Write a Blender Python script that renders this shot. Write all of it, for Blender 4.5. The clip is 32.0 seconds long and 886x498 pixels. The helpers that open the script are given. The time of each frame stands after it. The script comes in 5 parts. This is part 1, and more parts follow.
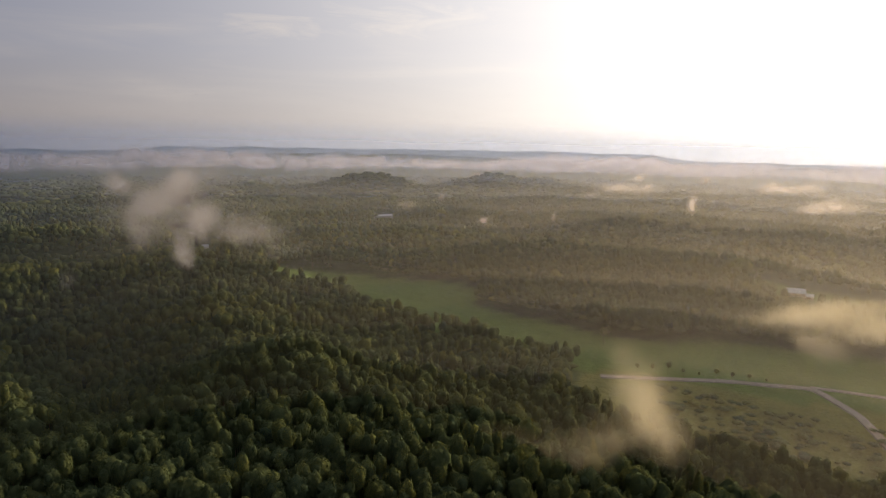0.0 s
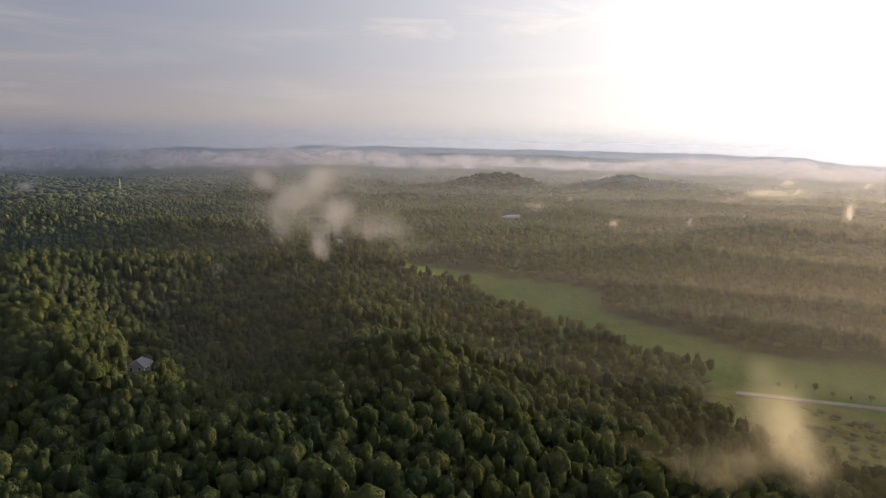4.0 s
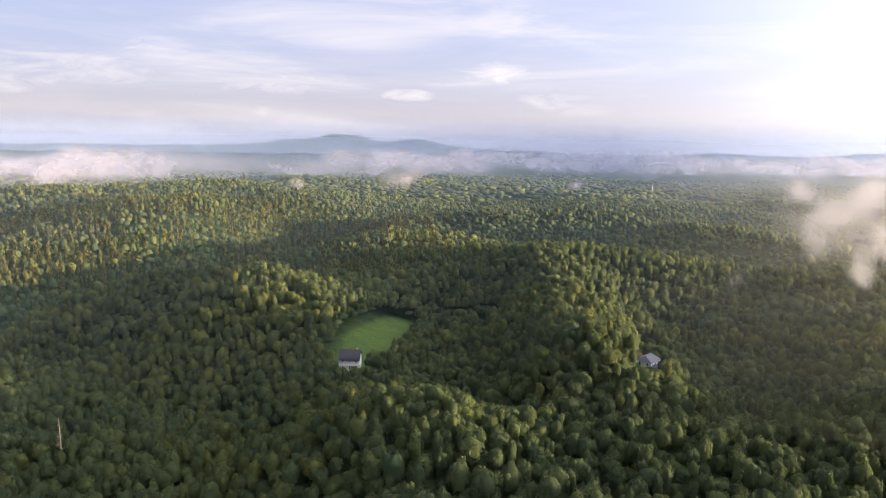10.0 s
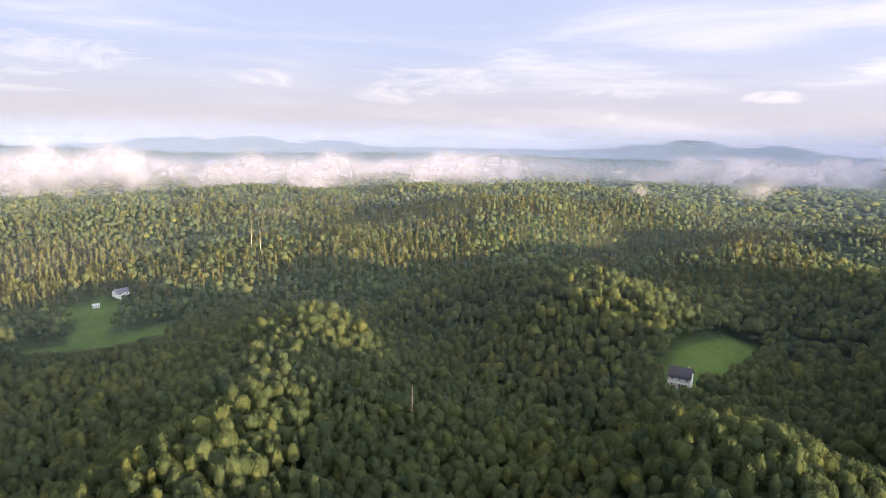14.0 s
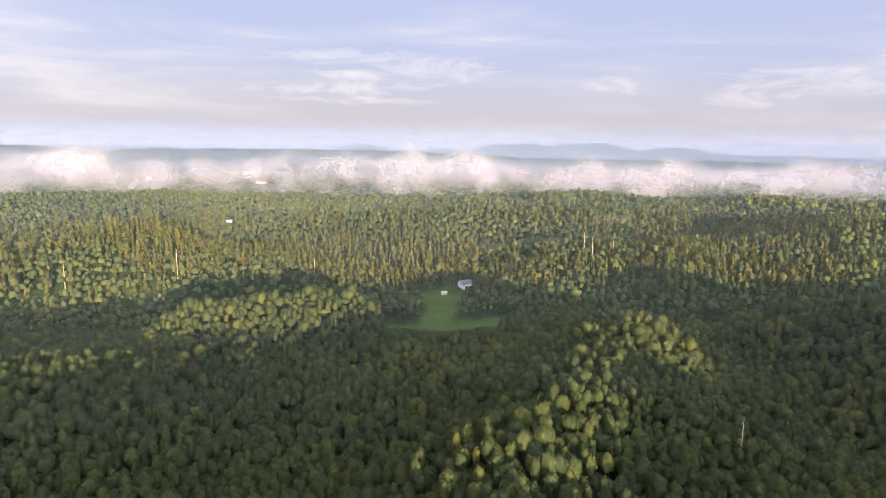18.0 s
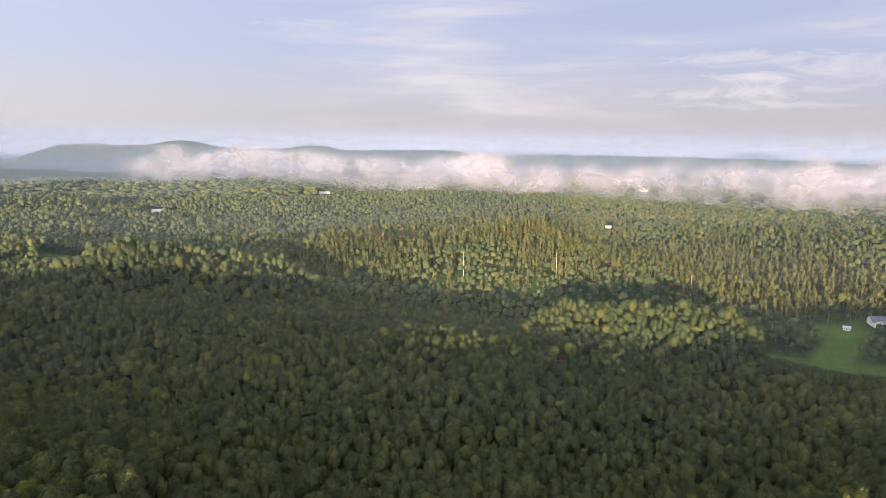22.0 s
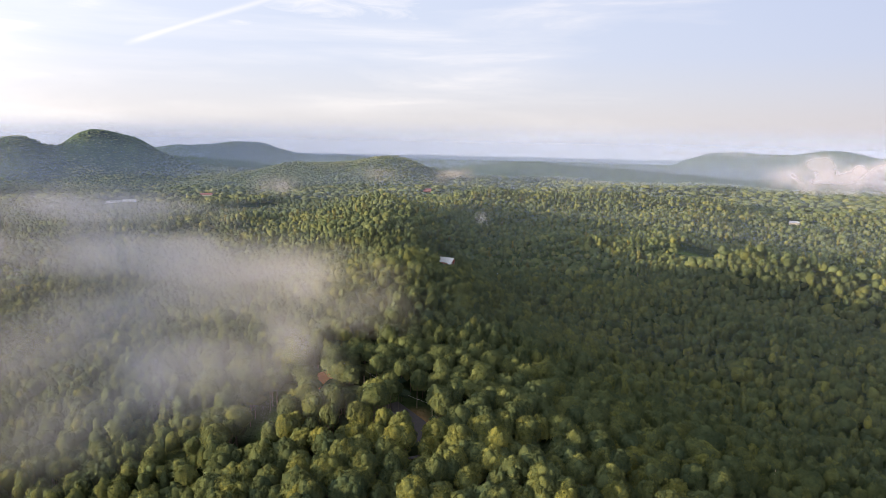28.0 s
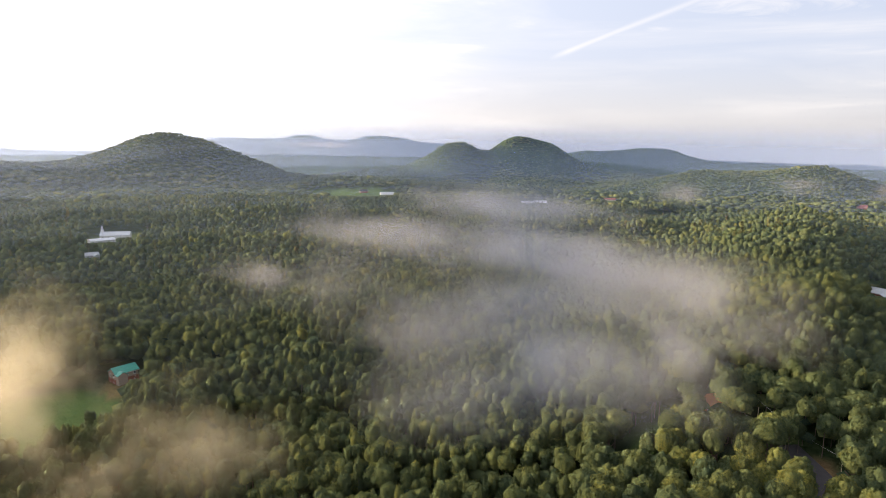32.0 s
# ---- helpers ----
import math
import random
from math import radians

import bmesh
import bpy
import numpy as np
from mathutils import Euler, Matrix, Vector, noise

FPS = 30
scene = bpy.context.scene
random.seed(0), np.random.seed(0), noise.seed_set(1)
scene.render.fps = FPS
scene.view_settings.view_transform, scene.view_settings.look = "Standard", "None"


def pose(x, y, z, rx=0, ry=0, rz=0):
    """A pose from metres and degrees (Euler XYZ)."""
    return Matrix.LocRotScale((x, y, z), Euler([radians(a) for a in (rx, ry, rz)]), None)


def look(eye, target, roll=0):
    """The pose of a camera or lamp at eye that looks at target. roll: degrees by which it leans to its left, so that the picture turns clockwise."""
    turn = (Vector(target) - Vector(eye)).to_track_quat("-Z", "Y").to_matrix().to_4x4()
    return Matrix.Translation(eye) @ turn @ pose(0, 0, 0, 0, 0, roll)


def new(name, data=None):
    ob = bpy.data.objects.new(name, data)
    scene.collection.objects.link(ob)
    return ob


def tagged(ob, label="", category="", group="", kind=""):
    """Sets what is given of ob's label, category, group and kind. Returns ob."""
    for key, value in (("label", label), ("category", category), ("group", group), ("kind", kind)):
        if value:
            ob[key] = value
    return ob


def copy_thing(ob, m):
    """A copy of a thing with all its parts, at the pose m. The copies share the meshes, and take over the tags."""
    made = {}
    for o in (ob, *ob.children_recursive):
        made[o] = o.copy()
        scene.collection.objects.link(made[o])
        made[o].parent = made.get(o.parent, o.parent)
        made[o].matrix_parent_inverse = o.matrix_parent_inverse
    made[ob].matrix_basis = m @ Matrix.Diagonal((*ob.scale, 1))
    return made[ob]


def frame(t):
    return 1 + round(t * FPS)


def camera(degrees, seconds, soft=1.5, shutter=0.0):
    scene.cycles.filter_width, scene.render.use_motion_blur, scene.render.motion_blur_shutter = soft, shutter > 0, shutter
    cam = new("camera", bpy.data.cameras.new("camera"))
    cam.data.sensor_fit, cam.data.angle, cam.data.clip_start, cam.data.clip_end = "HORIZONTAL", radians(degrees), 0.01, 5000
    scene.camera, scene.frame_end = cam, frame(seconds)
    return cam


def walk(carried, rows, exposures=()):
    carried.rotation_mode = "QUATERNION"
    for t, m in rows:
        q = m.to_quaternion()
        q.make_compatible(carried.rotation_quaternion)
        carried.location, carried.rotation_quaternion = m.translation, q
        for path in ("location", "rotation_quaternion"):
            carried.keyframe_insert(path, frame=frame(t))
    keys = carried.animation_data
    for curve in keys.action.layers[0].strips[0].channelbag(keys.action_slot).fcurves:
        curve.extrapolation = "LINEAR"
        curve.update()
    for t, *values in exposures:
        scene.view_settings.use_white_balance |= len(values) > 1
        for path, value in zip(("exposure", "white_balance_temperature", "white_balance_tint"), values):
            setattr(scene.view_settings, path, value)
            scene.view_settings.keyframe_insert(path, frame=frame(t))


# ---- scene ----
cam = camera(67.0, 32.0, soft=0.9)
PATH = [
    (0.0, pose(0, 0, 130, 80.37, -0.89, 0.14)),
    (0.5, pose(0, 0, 130, 80.34, -0.85, 1.20)),
    (1.0, pose(0, 0, 130, 80.32, -0.83, 2.19)),
    (1.5, pose(0, 0, 130, 80.32, -0.80, 3.21)),
    (2.0, pose(0, 0, 130, 80.31, -0.80, 3.66)),
    (2.5, pose(0, 0, 130, 80.31, -0.82, 3.99)),
    (4.5, pose(0, 0, 130, 80.15, -1.11, 15.00)),
    (5.0, pose(0, 0, 130, 80.10, -1.08, 19.23)),
    (5.5, pose(0, 0, 130, 80.09, -1.09, 23.30)),
    (6.0, pose(0, 0, 130, 80.07, -1.07, 26.85)),
    (6.5, pose(0, 0, 130, 80.05, -1.06, 30.28)),
    (7.0, pose(0, 0, 130, 80.04, -1.06, 33.74)),
    (7.5, pose(0, 0, 130, 80.07, -1.01, 37.06)),
    (8.0, pose(0, 0, 130, 80.05, -1.01, 40.61)),
    (8.5, pose(0, 0, 130, 80.04, -0.96, 43.87)),
    (9.0, pose(0, 0, 130, 80.02, -0.97, 47.33)),
    (9.5, pose(0, 0, 130, 80.01, -0.94, 50.77)),
    (10.0, pose(0, 0, 130, 80.00, -0.90, 54.19)),
    (10.5, pose(0, 0, 130, 80.01, -0.92, 57.76)),
    (11.0, pose(0, 0, 130, 79.98, -0.96, 61.22)),
    (11.5, pose(0, 0, 130, 79.99, -0.92, 64.86)),
    (12.0, pose(0, 0, 130, 80.01, -0.84, 68.44)),
    (12.5, pose(0, 0, 130, 80.04, -0.88, 72.15)),
    (13.0, pose(0, 0, 130, 80.00, -0.94, 75.89)),
    (13.5, pose(0, 0, 130, 80.01, -0.89, 79.33)),
    (14.0, pose(0, 0, 130, 80.03, -0.87, 82.87)),
    (14.5, pose(0, 0, 130, 80.06, -0.94, 86.20)),
    (16.5, pose(0, 0, 130, 80.12, -0.81, 100.26)),
    (17.0, pose(0, 0, 130, 80.16, -0.81, 104.02)),
    (17.5, pose(0, 0, 130, 80.16, -0.79, 107.56)),
    (18.0, pose(0, 0, 130, 80.22, -0.76, 111.09)),
    (18.5, pose(0, 0, 130, 80.22, -0.82, 114.98)),
    (19.0, pose(0, 0, 130, 80.25, -0.82, 118.76)),
    (19.5, pose(0, 0, 130, 80.28, -0.78, 122.69)),
    (20.0, pose(0, 0, 130, 80.31, -0.81, 126.56)),
    (20.5, pose(0, 0, 130, 80.35, -0.80, 130.61)),
    (21.0, pose(0, 0, 130, 80.33, -0.82, 134.60)),
    (21.5, pose(0, 0, 130, 80.37, -0.79, 138.67)),
    (22.0, pose(0, 0, 130, 80.42, -0.78, 142.94)),
    (22.5, pose(0, 0, 130, 80.45, -0.82, 147.33)),
    (23.0, pose(0, 0, 130, 80.46, -0.83, 151.58)),
    (23.5, pose(0, 0, 130, 80.42, -0.86, 155.99)),
    (24.0, pose(0, 0, 130, 80.43, -0.90, 160.51)),
    (24.5, pose(0, 0, 130, 80.37, -0.98, 165.06)),
    (25.0, pose(0, 0, 130, 80.37, -1.04, 169.22)),
    (25.5, pose(0, 0, 130, 80.36, -1.05, 173.12)),
    (27.5, pose(0, 0, 130, 80.27, -1.27, 189.76)),
    (28.0, pose(0, 0, 130, 80.28, -1.15, 194.12)),
    (28.5, pose(0, 0, 130, 80.28, -1.15, 198.60)),
    (29.0, pose(0, 0, 130, 80.25, -1.07, 203.12)),
    (29.5, pose(0, 0, 130, 80.22, -0.95, 207.50)),
    (30.0, pose(0, 0, 130, 80.22, -0.90, 211.83)),
    (30.5, pose(0, 0, 130, 80.18, -0.95, 216.18)),
    (31.0, pose(0, 0, 130, 80.17, -0.93, 220.60)),
    (31.5, pose(0, 0, 130, 80.15, -0.99, 225.04)),
    (32.0, pose(0, 0, 130, 80.19, -1.02, 227.62)),
]
EXPOSURES = [
    (0.0, -0.42, 7000, 13), (2.5, -0.32, 7000, 13), (4.5, -0.1, 6900, 13), (6.0, 0.22, 6900, 13), (9.0, 0.92, 6500, 14), (12.0, 1.22, 6500, 14),
    (17.0, 1.1, 6500, 15), (21.0, 0.84, 6600, 15), (25.5, 0.93, 6600, 14), (29.0, 0.95, 6700, 13), (32.0, 0.9, 6700, 13),
]
walk(cam, PATH, EXPOSURES)
scene.cycles.transparent_max_bounces = 32

# ---- light: a low morning sun behind thin haze ----
SUN_AZ, SUN_EL = 310.0, 6.6


def away(az, r):
    """Plan position r metres from the lookout in the direction az (degrees, counter-clockwise from +y)."""
    return -r * math.sin(radians(az)), r * math.cos(radians(az))


def nodes_of(name):
    m = bpy.data.materials.new(name)
    m.use_nodes = True
    t = m.node_tree
    t.nodes.clear()
    return m, t


def add(t, kind, **inputs):
    n = t.nodes.new(kind)
    for key, value in inputs.items():
        n.inputs[key.replace("_", " ")].default_value = value
    return n


def ramp(t, source, stops):
    n = t.nodes.new("ShaderNodeValToRGB")
    els = n.color_ramp.elements
    while len(els) < len(stops):
        els.new(0.5)
    for e, (p, c) in zip(els, stops):
        e.position = p
        e.color = (*c, 1) if len(c) == 3 else c
    t.links.new(source, n.inputs["Fac"])
    return n


def maths(t, op, a, b=None, c=None, clamp=False):
    n = t.nodes.new("ShaderNodeMath")
    n.operation, n.use_clamp = op, clamp
    for k, v in enumerate((a, b, c)):
        if v is None:
            continue
        if isinstance(v, (int, float)):
            n.inputs[k].default_value = v
        else:
            t.links.new(v, n.inputs[k])
    return n.outputs[0]


def blend(t, fac, a, b, mode="MIX"):
    n = t.nodes.new("ShaderNodeMix")
    n.data_type, n.blend_type = "RGBA", mode
    for key, v in (("Factor", fac), ("A", a), ("B", b)):
        sock = [k for k in n.inputs if k.name == key and k.type == ("VALUE" if key == "Factor" else "RGBA")][0]
        if isinstance(v, (int, float)):
            sock.default_value = v
        elif isinstance(v, tuple):
            sock.default_value = (*v, 1)
        else:
            t.links.new(v, sock)
    return [k for k in n.outputs if k.type == "RGBA"][0]


def noise_tex(t, vector, scale, detail=4.0, rough=0.55, distort=0.0):
    n = add(t, "ShaderNodeTexNoise", Scale=scale, Detail=detail, Roughness=rough, Distortion=distort)
    if vector is not None:
        t.links.new(vector, n.inputs["Vector"])
    return n


CLOUDS = [
    (76.5, 5.8, 4.59, 0.96, 1),
    (49.4, 4.7, 4.32, 1.035, 1),
    (67.6, 3.6, 8.1, 1.38, 0.9),
    (57, 2.9, 2.835, 0.555, 0.9),
    (69.9, 1.2, 3.105, 0.615, 0.7),
    (77.6, 1, 3.78, 0.48, 0.6),
    (82.9, 4.2, 9.315, 1.65, 0.7),
    (86.9, 3, 4.32, 0.96, 0.6),
    (43.1, 2.4, 7.425, 1.11, 0.7),
    (121.5, 6, 12.42, 0.96, 0.75),
    (117.9, 4.8, 9.99, 0.765, 0.95),
    (121.6, 3.6, 11.745, 0.825, 0.9),
    (118.8, 2.6, 9.315, 0.615, 0.8),
    (99.2, 3.9, 6.885, 0.96, 0.8),
    (83.2, 4.5, 8.64, 1.245, 0.8),
    (86.1, 3.2, 4.32, 0.615, 0.8),
    (14.1, 8.4, 4.995, 1.515, 0.8),
    (3.2, 9.2, 9.99, 1.935, 0.8),
    (154.3, 8.5, 4.59, 0.825, 0.7),
    (202.1, 10.1, 7.425, 1.515, 0.7),
    (112.1, 5.1, 7.425, 1.515, 0.8),
    (209.1, 8.3, 3.105, 0.42, 0.7),
]


def make_world():
    w = bpy.data.worlds.new("world")
    scene.world = w
    w.use_nodes = True
    t = w.node_tree
    t.nodes.clear()
    sky = t.nodes.new("ShaderNodeTexSky")
    sky.sky_type, sky.sun_disc = "NISHITA", False
    sky.sun_elevation, sky.sun_rotation = radians(SUN_EL), radians(360 - SUN_AZ)
    sky.air_density, sky.dust_density, sky.ozone_density = 1.0, 1.0, 2.0
    co = t.nodes.new("ShaderNodeTexCoord")
    way = co.outputs["Generated"]
    sep = t.nodes.new("ShaderNodeSeparateXYZ")
    t.links.new(way, sep.inputs[0])
    up = maths(t, "MAXIMUM", sep.outputs["Z"], -0.06)
    low = maths(t, "ADD", up, 0.17)
    comb = t.nodes.new("ShaderNodeCombineXYZ")
    t.links.new(maths(t, "DIVIDE", sep.outputs["X"], low), comb.inputs["X"])
    t.links.new(maths(t, "DIVIDE", sep.outputs["Y"], low), comb.inputs["Y"])
    # thin streaked cloud
    long = t.nodes.new("ShaderNodeMapping")
    long.inputs["Scale"].default_value = (2.1, 2.1, 17.0)
    t.links.new(way, long.inputs["Vector"])
    n1 = noise_tex(t, long.outputs[0], 1.1, 8, 0.58, 0.45)
    n2 = noise_tex(t, comb.outputs[0], 0.30, 2, 0.5)
    cover = maths(t, "MULTIPLY", maths(t, "MULTIPLY_ADD", n2.outputs["Fac"], 0.8, n1.outputs["Fac"]), 0.5)
    streak = ramp(t, cover, [(0.43, (0, 0, 0)), (0.49, (0.25, 0.25, 0.25)), (0.56, (1, 1, 1))])
    thin = maths(t, "MULTIPLY", streak.outputs[0], 0.5)
    # an old vapour trail
    a, b = (Vector((*away(219.1, math.cos(radians(6.1))), math.sin(radians(6.1)))),
            Vector((*away(208.0, math.cos(radians(10.3))), math.sin(radians(10.3)))))
    side = a.cross(b).normalized()
    along = (b - a).normalized()

    def dotted(vec):
        n = t.nodes.new("ShaderNodeVectorMath")
        n.operation = "DOT_PRODUCT"
        t.links.new(way, n.inputs[0])
        n.inputs[1].default_value = vec
        return n.outputs["Value"]

    off = maths(t, "MULTIPLY_ADD", n1.outputs["Fac"], 0.004, maths(t, "SUBTRACT", dotted(side), 0.002))
    line = maths(t, "EXPONENT", maths(t, "MULTIPLY", maths(t, "POWER", maths(t, "DIVIDE", off, 0.0035), 2.0), -1.0))
    reach = ramp(t, maths(t, "ADD", maths(t, "SUBTRACT", dotted(along), a.dot(along)), 0.5), [(0.5, (0, 0, 0)), (0.53, (1, 1, 1)), (0.72, (0.6, 0.6, 0.6)), (0.78, (0, 0, 0))])
    thin = maths(t, "MAXIMUM", thin, maths(t, "MULTIPLY", maths(t, "MULTIPLY", line, reach.outputs[0]), 0.45))
    # single clouds: direction, height above the level, half length and half depth in degrees, how dense
    comb2 = t.nodes.new("ShaderNodeMapping")
    comb2.inputs["Scale"].default_value = (9.0, 9.0, 42.0)
    t.links.new(way, comb2.inputs["Vector"])
    torn = noise_tex(t, comb2.outputs[0], 1.0, 7, 0.66, 0.9)
    for az, el, wide, deep, much in CLOUDS:
        c = Vector((*away(az, math.cos(radians(el))), math.sin(radians(el))))
        h = Vector((0, 0, 1)).cross(c).normalized()
        u = maths(t, "DIVIDE", dotted(h), math.sin(radians(wide)))
        w2 = maths(t, "DIVIDE", dotted(c.cross(h)), math.sin(radians(deep)))
        d2 = maths(t, "MULTIPLY_ADD", u, u, maths(t, "MULTIPLY", w2, w2))
        shape = maths(t, "MULTIPLY_ADD", torn.outputs["Fac"], 4.0, maths(t, "SUBTRACT", -1.4, d2))
        shape = maths(t, "MULTIPLY", maths(t, "MULTIPLY", shape, maths(t, "GREATER_THAN", dotted(c), 0.0)), 0.6, clamp=True)
        thin = maths(t, "MAXIMUM", thin, maths(t, "MULTIPLY", shape, much))
    sv = Vector((*away(SUN_AZ, math.cos(radians(SUN_EL))), math.sin(radians(SUN_EL))))
    ang = maths(t, "MAXIMUM", dotted(sv), 0.0)
    broad = maths(t, "MULTIPLY_ADD", dotted(sv), 0.5, 0.5)
    glow = maths(t, "MULTIPLY_ADD", maths(t, "POWER", broad, 5.0), 32.0, maths(t, "MULTIPLY", maths(t, "POWER", ang, 14.0), 12.0))
    high = ramp(t, maths(t, "ADD", sep.outputs["Z"], 0.05), [(0.0, (5.4, 5.4, 6.2)), (0.07, (5.8, 5.6, 6.3)), (0.16, (4.9, 5.4, 7.4)), (0.27, (4.6, 5.3, 7.6)), (0.45, (5.8, 6.3, 7.6)), (0.9, (5.8, 6.3, 7.6))])
    base = blend(t, 0.82, sky.outputs[0], high.outputs[0])
    clouded = blend(t, thin, base, (8.6, 8.1, 8.0))
    tone = blend(t, 1.0, (1.0, 0.98, 0.92), glow, "MULTIPLY")
    # the paler part of the sky over the western hills
    pale = maths(t, "POWER", maths(t, "MAXIMUM", dotted(Vector((*away(205, 1.0), 0.12)).normalized()), 0.0), 3.0)
    clouded = blend(t, 1.0, clouded, blend(t, 1.0, (1.5, 1.7, 1.4), pale, "MULTIPLY"), "ADD")
    total = blend(t, 1.0, clouded, tone, "ADD")
    bg = add(t, "ShaderNodeBackground", Strength=0.062)
    t.links.new(total, bg.inputs["Color"])
    out = t.nodes.new("ShaderNodeOutputWorld")
    t.links.new(bg.outputs[0], out.inputs[0])


make_world()
sun_data = bpy.data.lights.new("sun", "SUN")
sun_data.energy, sun_data.angle, sun_data.color = 7.6, radians(0.6), (1.0, 0.76, 0.43)
sun = new("sun", sun_data)
sx, sy = away(SUN_AZ, 1000)
sun.matrix_world = look((sx, sy, 1000 * math.tan(radians(SUN_EL))), (0, 0, 0))


# ---- materials ----
def leaf_material(name, dark, mid, pale, glow=0.3, loose=0.0):
    """Foliage; with loose above zero only scattered sprays of leaves, with gaps between them."""
    m, t = nodes_of(name)
    tint = t.nodes.new("ShaderNodeAttribute")
    tint.attribute_name = "tint"
    geo = t.nodes.new("ShaderNodeNewGeometry")
    n = noise_tex(t, geo.outputs["Position"], 0.9, 3)
    fine = noise_tex(t, geo.outputs["Position"], 2.8, 4, 0.7)
    f = maths(t, "MULTIPLY_ADD", geo.outputs["Random Per Island"], 0.25, tint.outputs["Fac"])
    f = maths(t, "MULTIPLY_ADD", n.outputs["Fac"], 0.3, maths(t, "SUBTRACT", f, 0.27))
    # fine grain also darkens the dips of the bump: gap shade put into colour
    f = maths(t, "MULTIPLY_ADD", fine.outputs["Fac"], 0.9, maths(t, "SUBTRACT", f, 0.45))
    c = ramp(t, f, [(0.0, dark), (0.5, mid), (0.9, pale), (1.0, pale)])
    d = t.nodes.new("ShaderNodeBsdfDiffuse")
    tr = t.nodes.new("ShaderNodeBsdfTranslucent")
    t.links.new(c.outputs[0], d.inputs["Color"])
    t.links.new(c.outputs[0], tr.inputs["Color"])
    b = add(t, "ShaderNodeBump", Strength=0.9, Distance=0.8)
    t.links.new(fine.outputs["Fac"], b.inputs["Height"])
    t.links.new(b.outputs[0], d.inputs["Normal"])
    mx = add(t, "ShaderNodeMixShader", Fac=glow)
    t.links.new(d.outputs[0], mx.inputs[1])
    t.links.new(tr.outputs[0], mx.inputs[2])
    out = t.nodes.new("ShaderNodeOutputMaterial")
    if loose:
        spray = noise_tex(t, geo.outputs["Position"], 2.0, 4, 0.6)
        clear = t.nodes.new("ShaderNodeBsdfTransparent")
        gap = t.nodes.new("ShaderNodeMixShader")
        t.links.new(maths(t, "GREATER_THAN", spray.outputs["Fac"], loose), gap.inputs["Fac"])
        t.links.new(clear.outputs[0], gap.inputs[1])
        t.links.new(mx.outputs[0], gap.inputs[2])
        mx = gap
    t.links.new(mx.outputs[0], out.inputs[0])
    return m


def plain(name, colour, other=None, scale=2.0, rough=0.7, metal=0.0, bump=0.0, spec=0.3):
    """A surface with two tones of grain and a little relief."""
    m, t = nodes_of(name)
    p = add(t, "ShaderNodeBsdfPrincipled", Roughness=rough, Metallic=metal)
    p.inputs["Specular IOR Level"].default_value = spec
    co = t.nodes.new("ShaderNodeTexCoord")
    n = noise_tex(t, co.outputs["Object"], scale, 5, 0.6)
    n2 = noise_tex(t, co.outputs["Object"], scale * 7, 3, 0.6)
    f = maths(t, "MULTIPLY_ADD", n2.outputs["Fac"], 0.4, maths(t, "MULTIPLY", n.outputs["Fac"], 0.6))
    other = other or tuple(k * 0.7 for k in colour)
    c = ramp(t, f, [(0.3, other), (0.7, colour)])
    t.links.new(c.outputs[0], p.inputs["Base Color"])
    if bump:
        b = add(t, "ShaderNodeBump", Strength=bump, Distance=0.05)
        t.links.new(f, b.inputs["Height"])
        t.links.new(b.outputs[0], p.inputs["Normal"])
    out = t.nodes.new("ShaderNodeOutputMaterial")
    t.links.new(p.outputs[0], out.inputs[0])
    return m


LEAF_TONES = (0.038, 0.065, 0.047), (0.096, 0.121, 0.056), (0.208, 0.208, 0.054)
BROADLEAF = leaf_material("broadleaf", *LEAF_TONES)
SPRAYS = leaf_material("loose_sprays", *LEAF_TONES, loose=0.5)
PINE = leaf_material("pine_needles", (0.040, 0.062, 0.044), (0.104, 0.112, 0.044), (0.205, 0.178, 0.046), 0.2)
BARK = plain("bark", (0.13, 0.10, 0.075), (0.08, 0.06, 0.05), 1.5, 0.9)
PINE_BARK = plain("pine_bark", (0.27, 0.17, 0.11), (0.16, 0.1, 0.07), 1.0, 0.9)
PALE_BARK = plain("pale_dead_wood", (0.62, 0.50, 0.36), (0.42, 0.32, 0.22), 1.0, 0.85)
WHITE_WALL = plain("white_siding", (0.78, 0.78, 0.76), (0.66, 0.66, 0.65), 0.8, 0.6)
CREAM_WALL = plain("cream_siding", (0.72, 0.64, 0.42), (0.6, 0.52, 0.34), 0.8, 0.6)
RED_WALL = plain("red_brown_siding", (0.30, 0.10, 0.06), (0.20, 0.07, 0.05), 0.8, 0.75)
TAN_WALL = plain("tan_stone", (0.38, 0.30, 0.24), (0.26, 0.2, 0.16), 1.2, 0.85)
ORANGE_WALL = plain("orange_cedar", (0.62, 0.30, 0.15), (0.45, 0.2, 0.1), 0.8, 0.75)
DARK_ROOF = plain("charcoal_shingles", (0.055, 0.055, 0.07), (0.035, 0.035, 0.045), 1.2, 0.85, bump=0.3)
GREY_ROOF = plain("grey_shingles", (0.17, 0.17, 0.21), (0.12, 0.12, 0.15), 1.2, 0.85, bump=0.3)
PALE_ROOF = plain("pale_metal_roof", (0.48, 0.51, 0.54), (0.38, 0.4, 0.43), 0.6, 0.45, 0.0)
GREEN_ROOF = plain("green_metal_roof", (0.03, 0.28, 0.22), (0.02, 0.2, 0.16), 0.6, 0.45)
RED_ROOF = plain("red_shingles", (0.30, 0.12, 0.09), (0.22, 0.09, 0.07), 1.0, 0.8)
BROWN_ROOF = plain("brown_shingles", (0.20, 0.10, 0.08), (0.13, 0.07, 0.06), 1.0, 0.85)
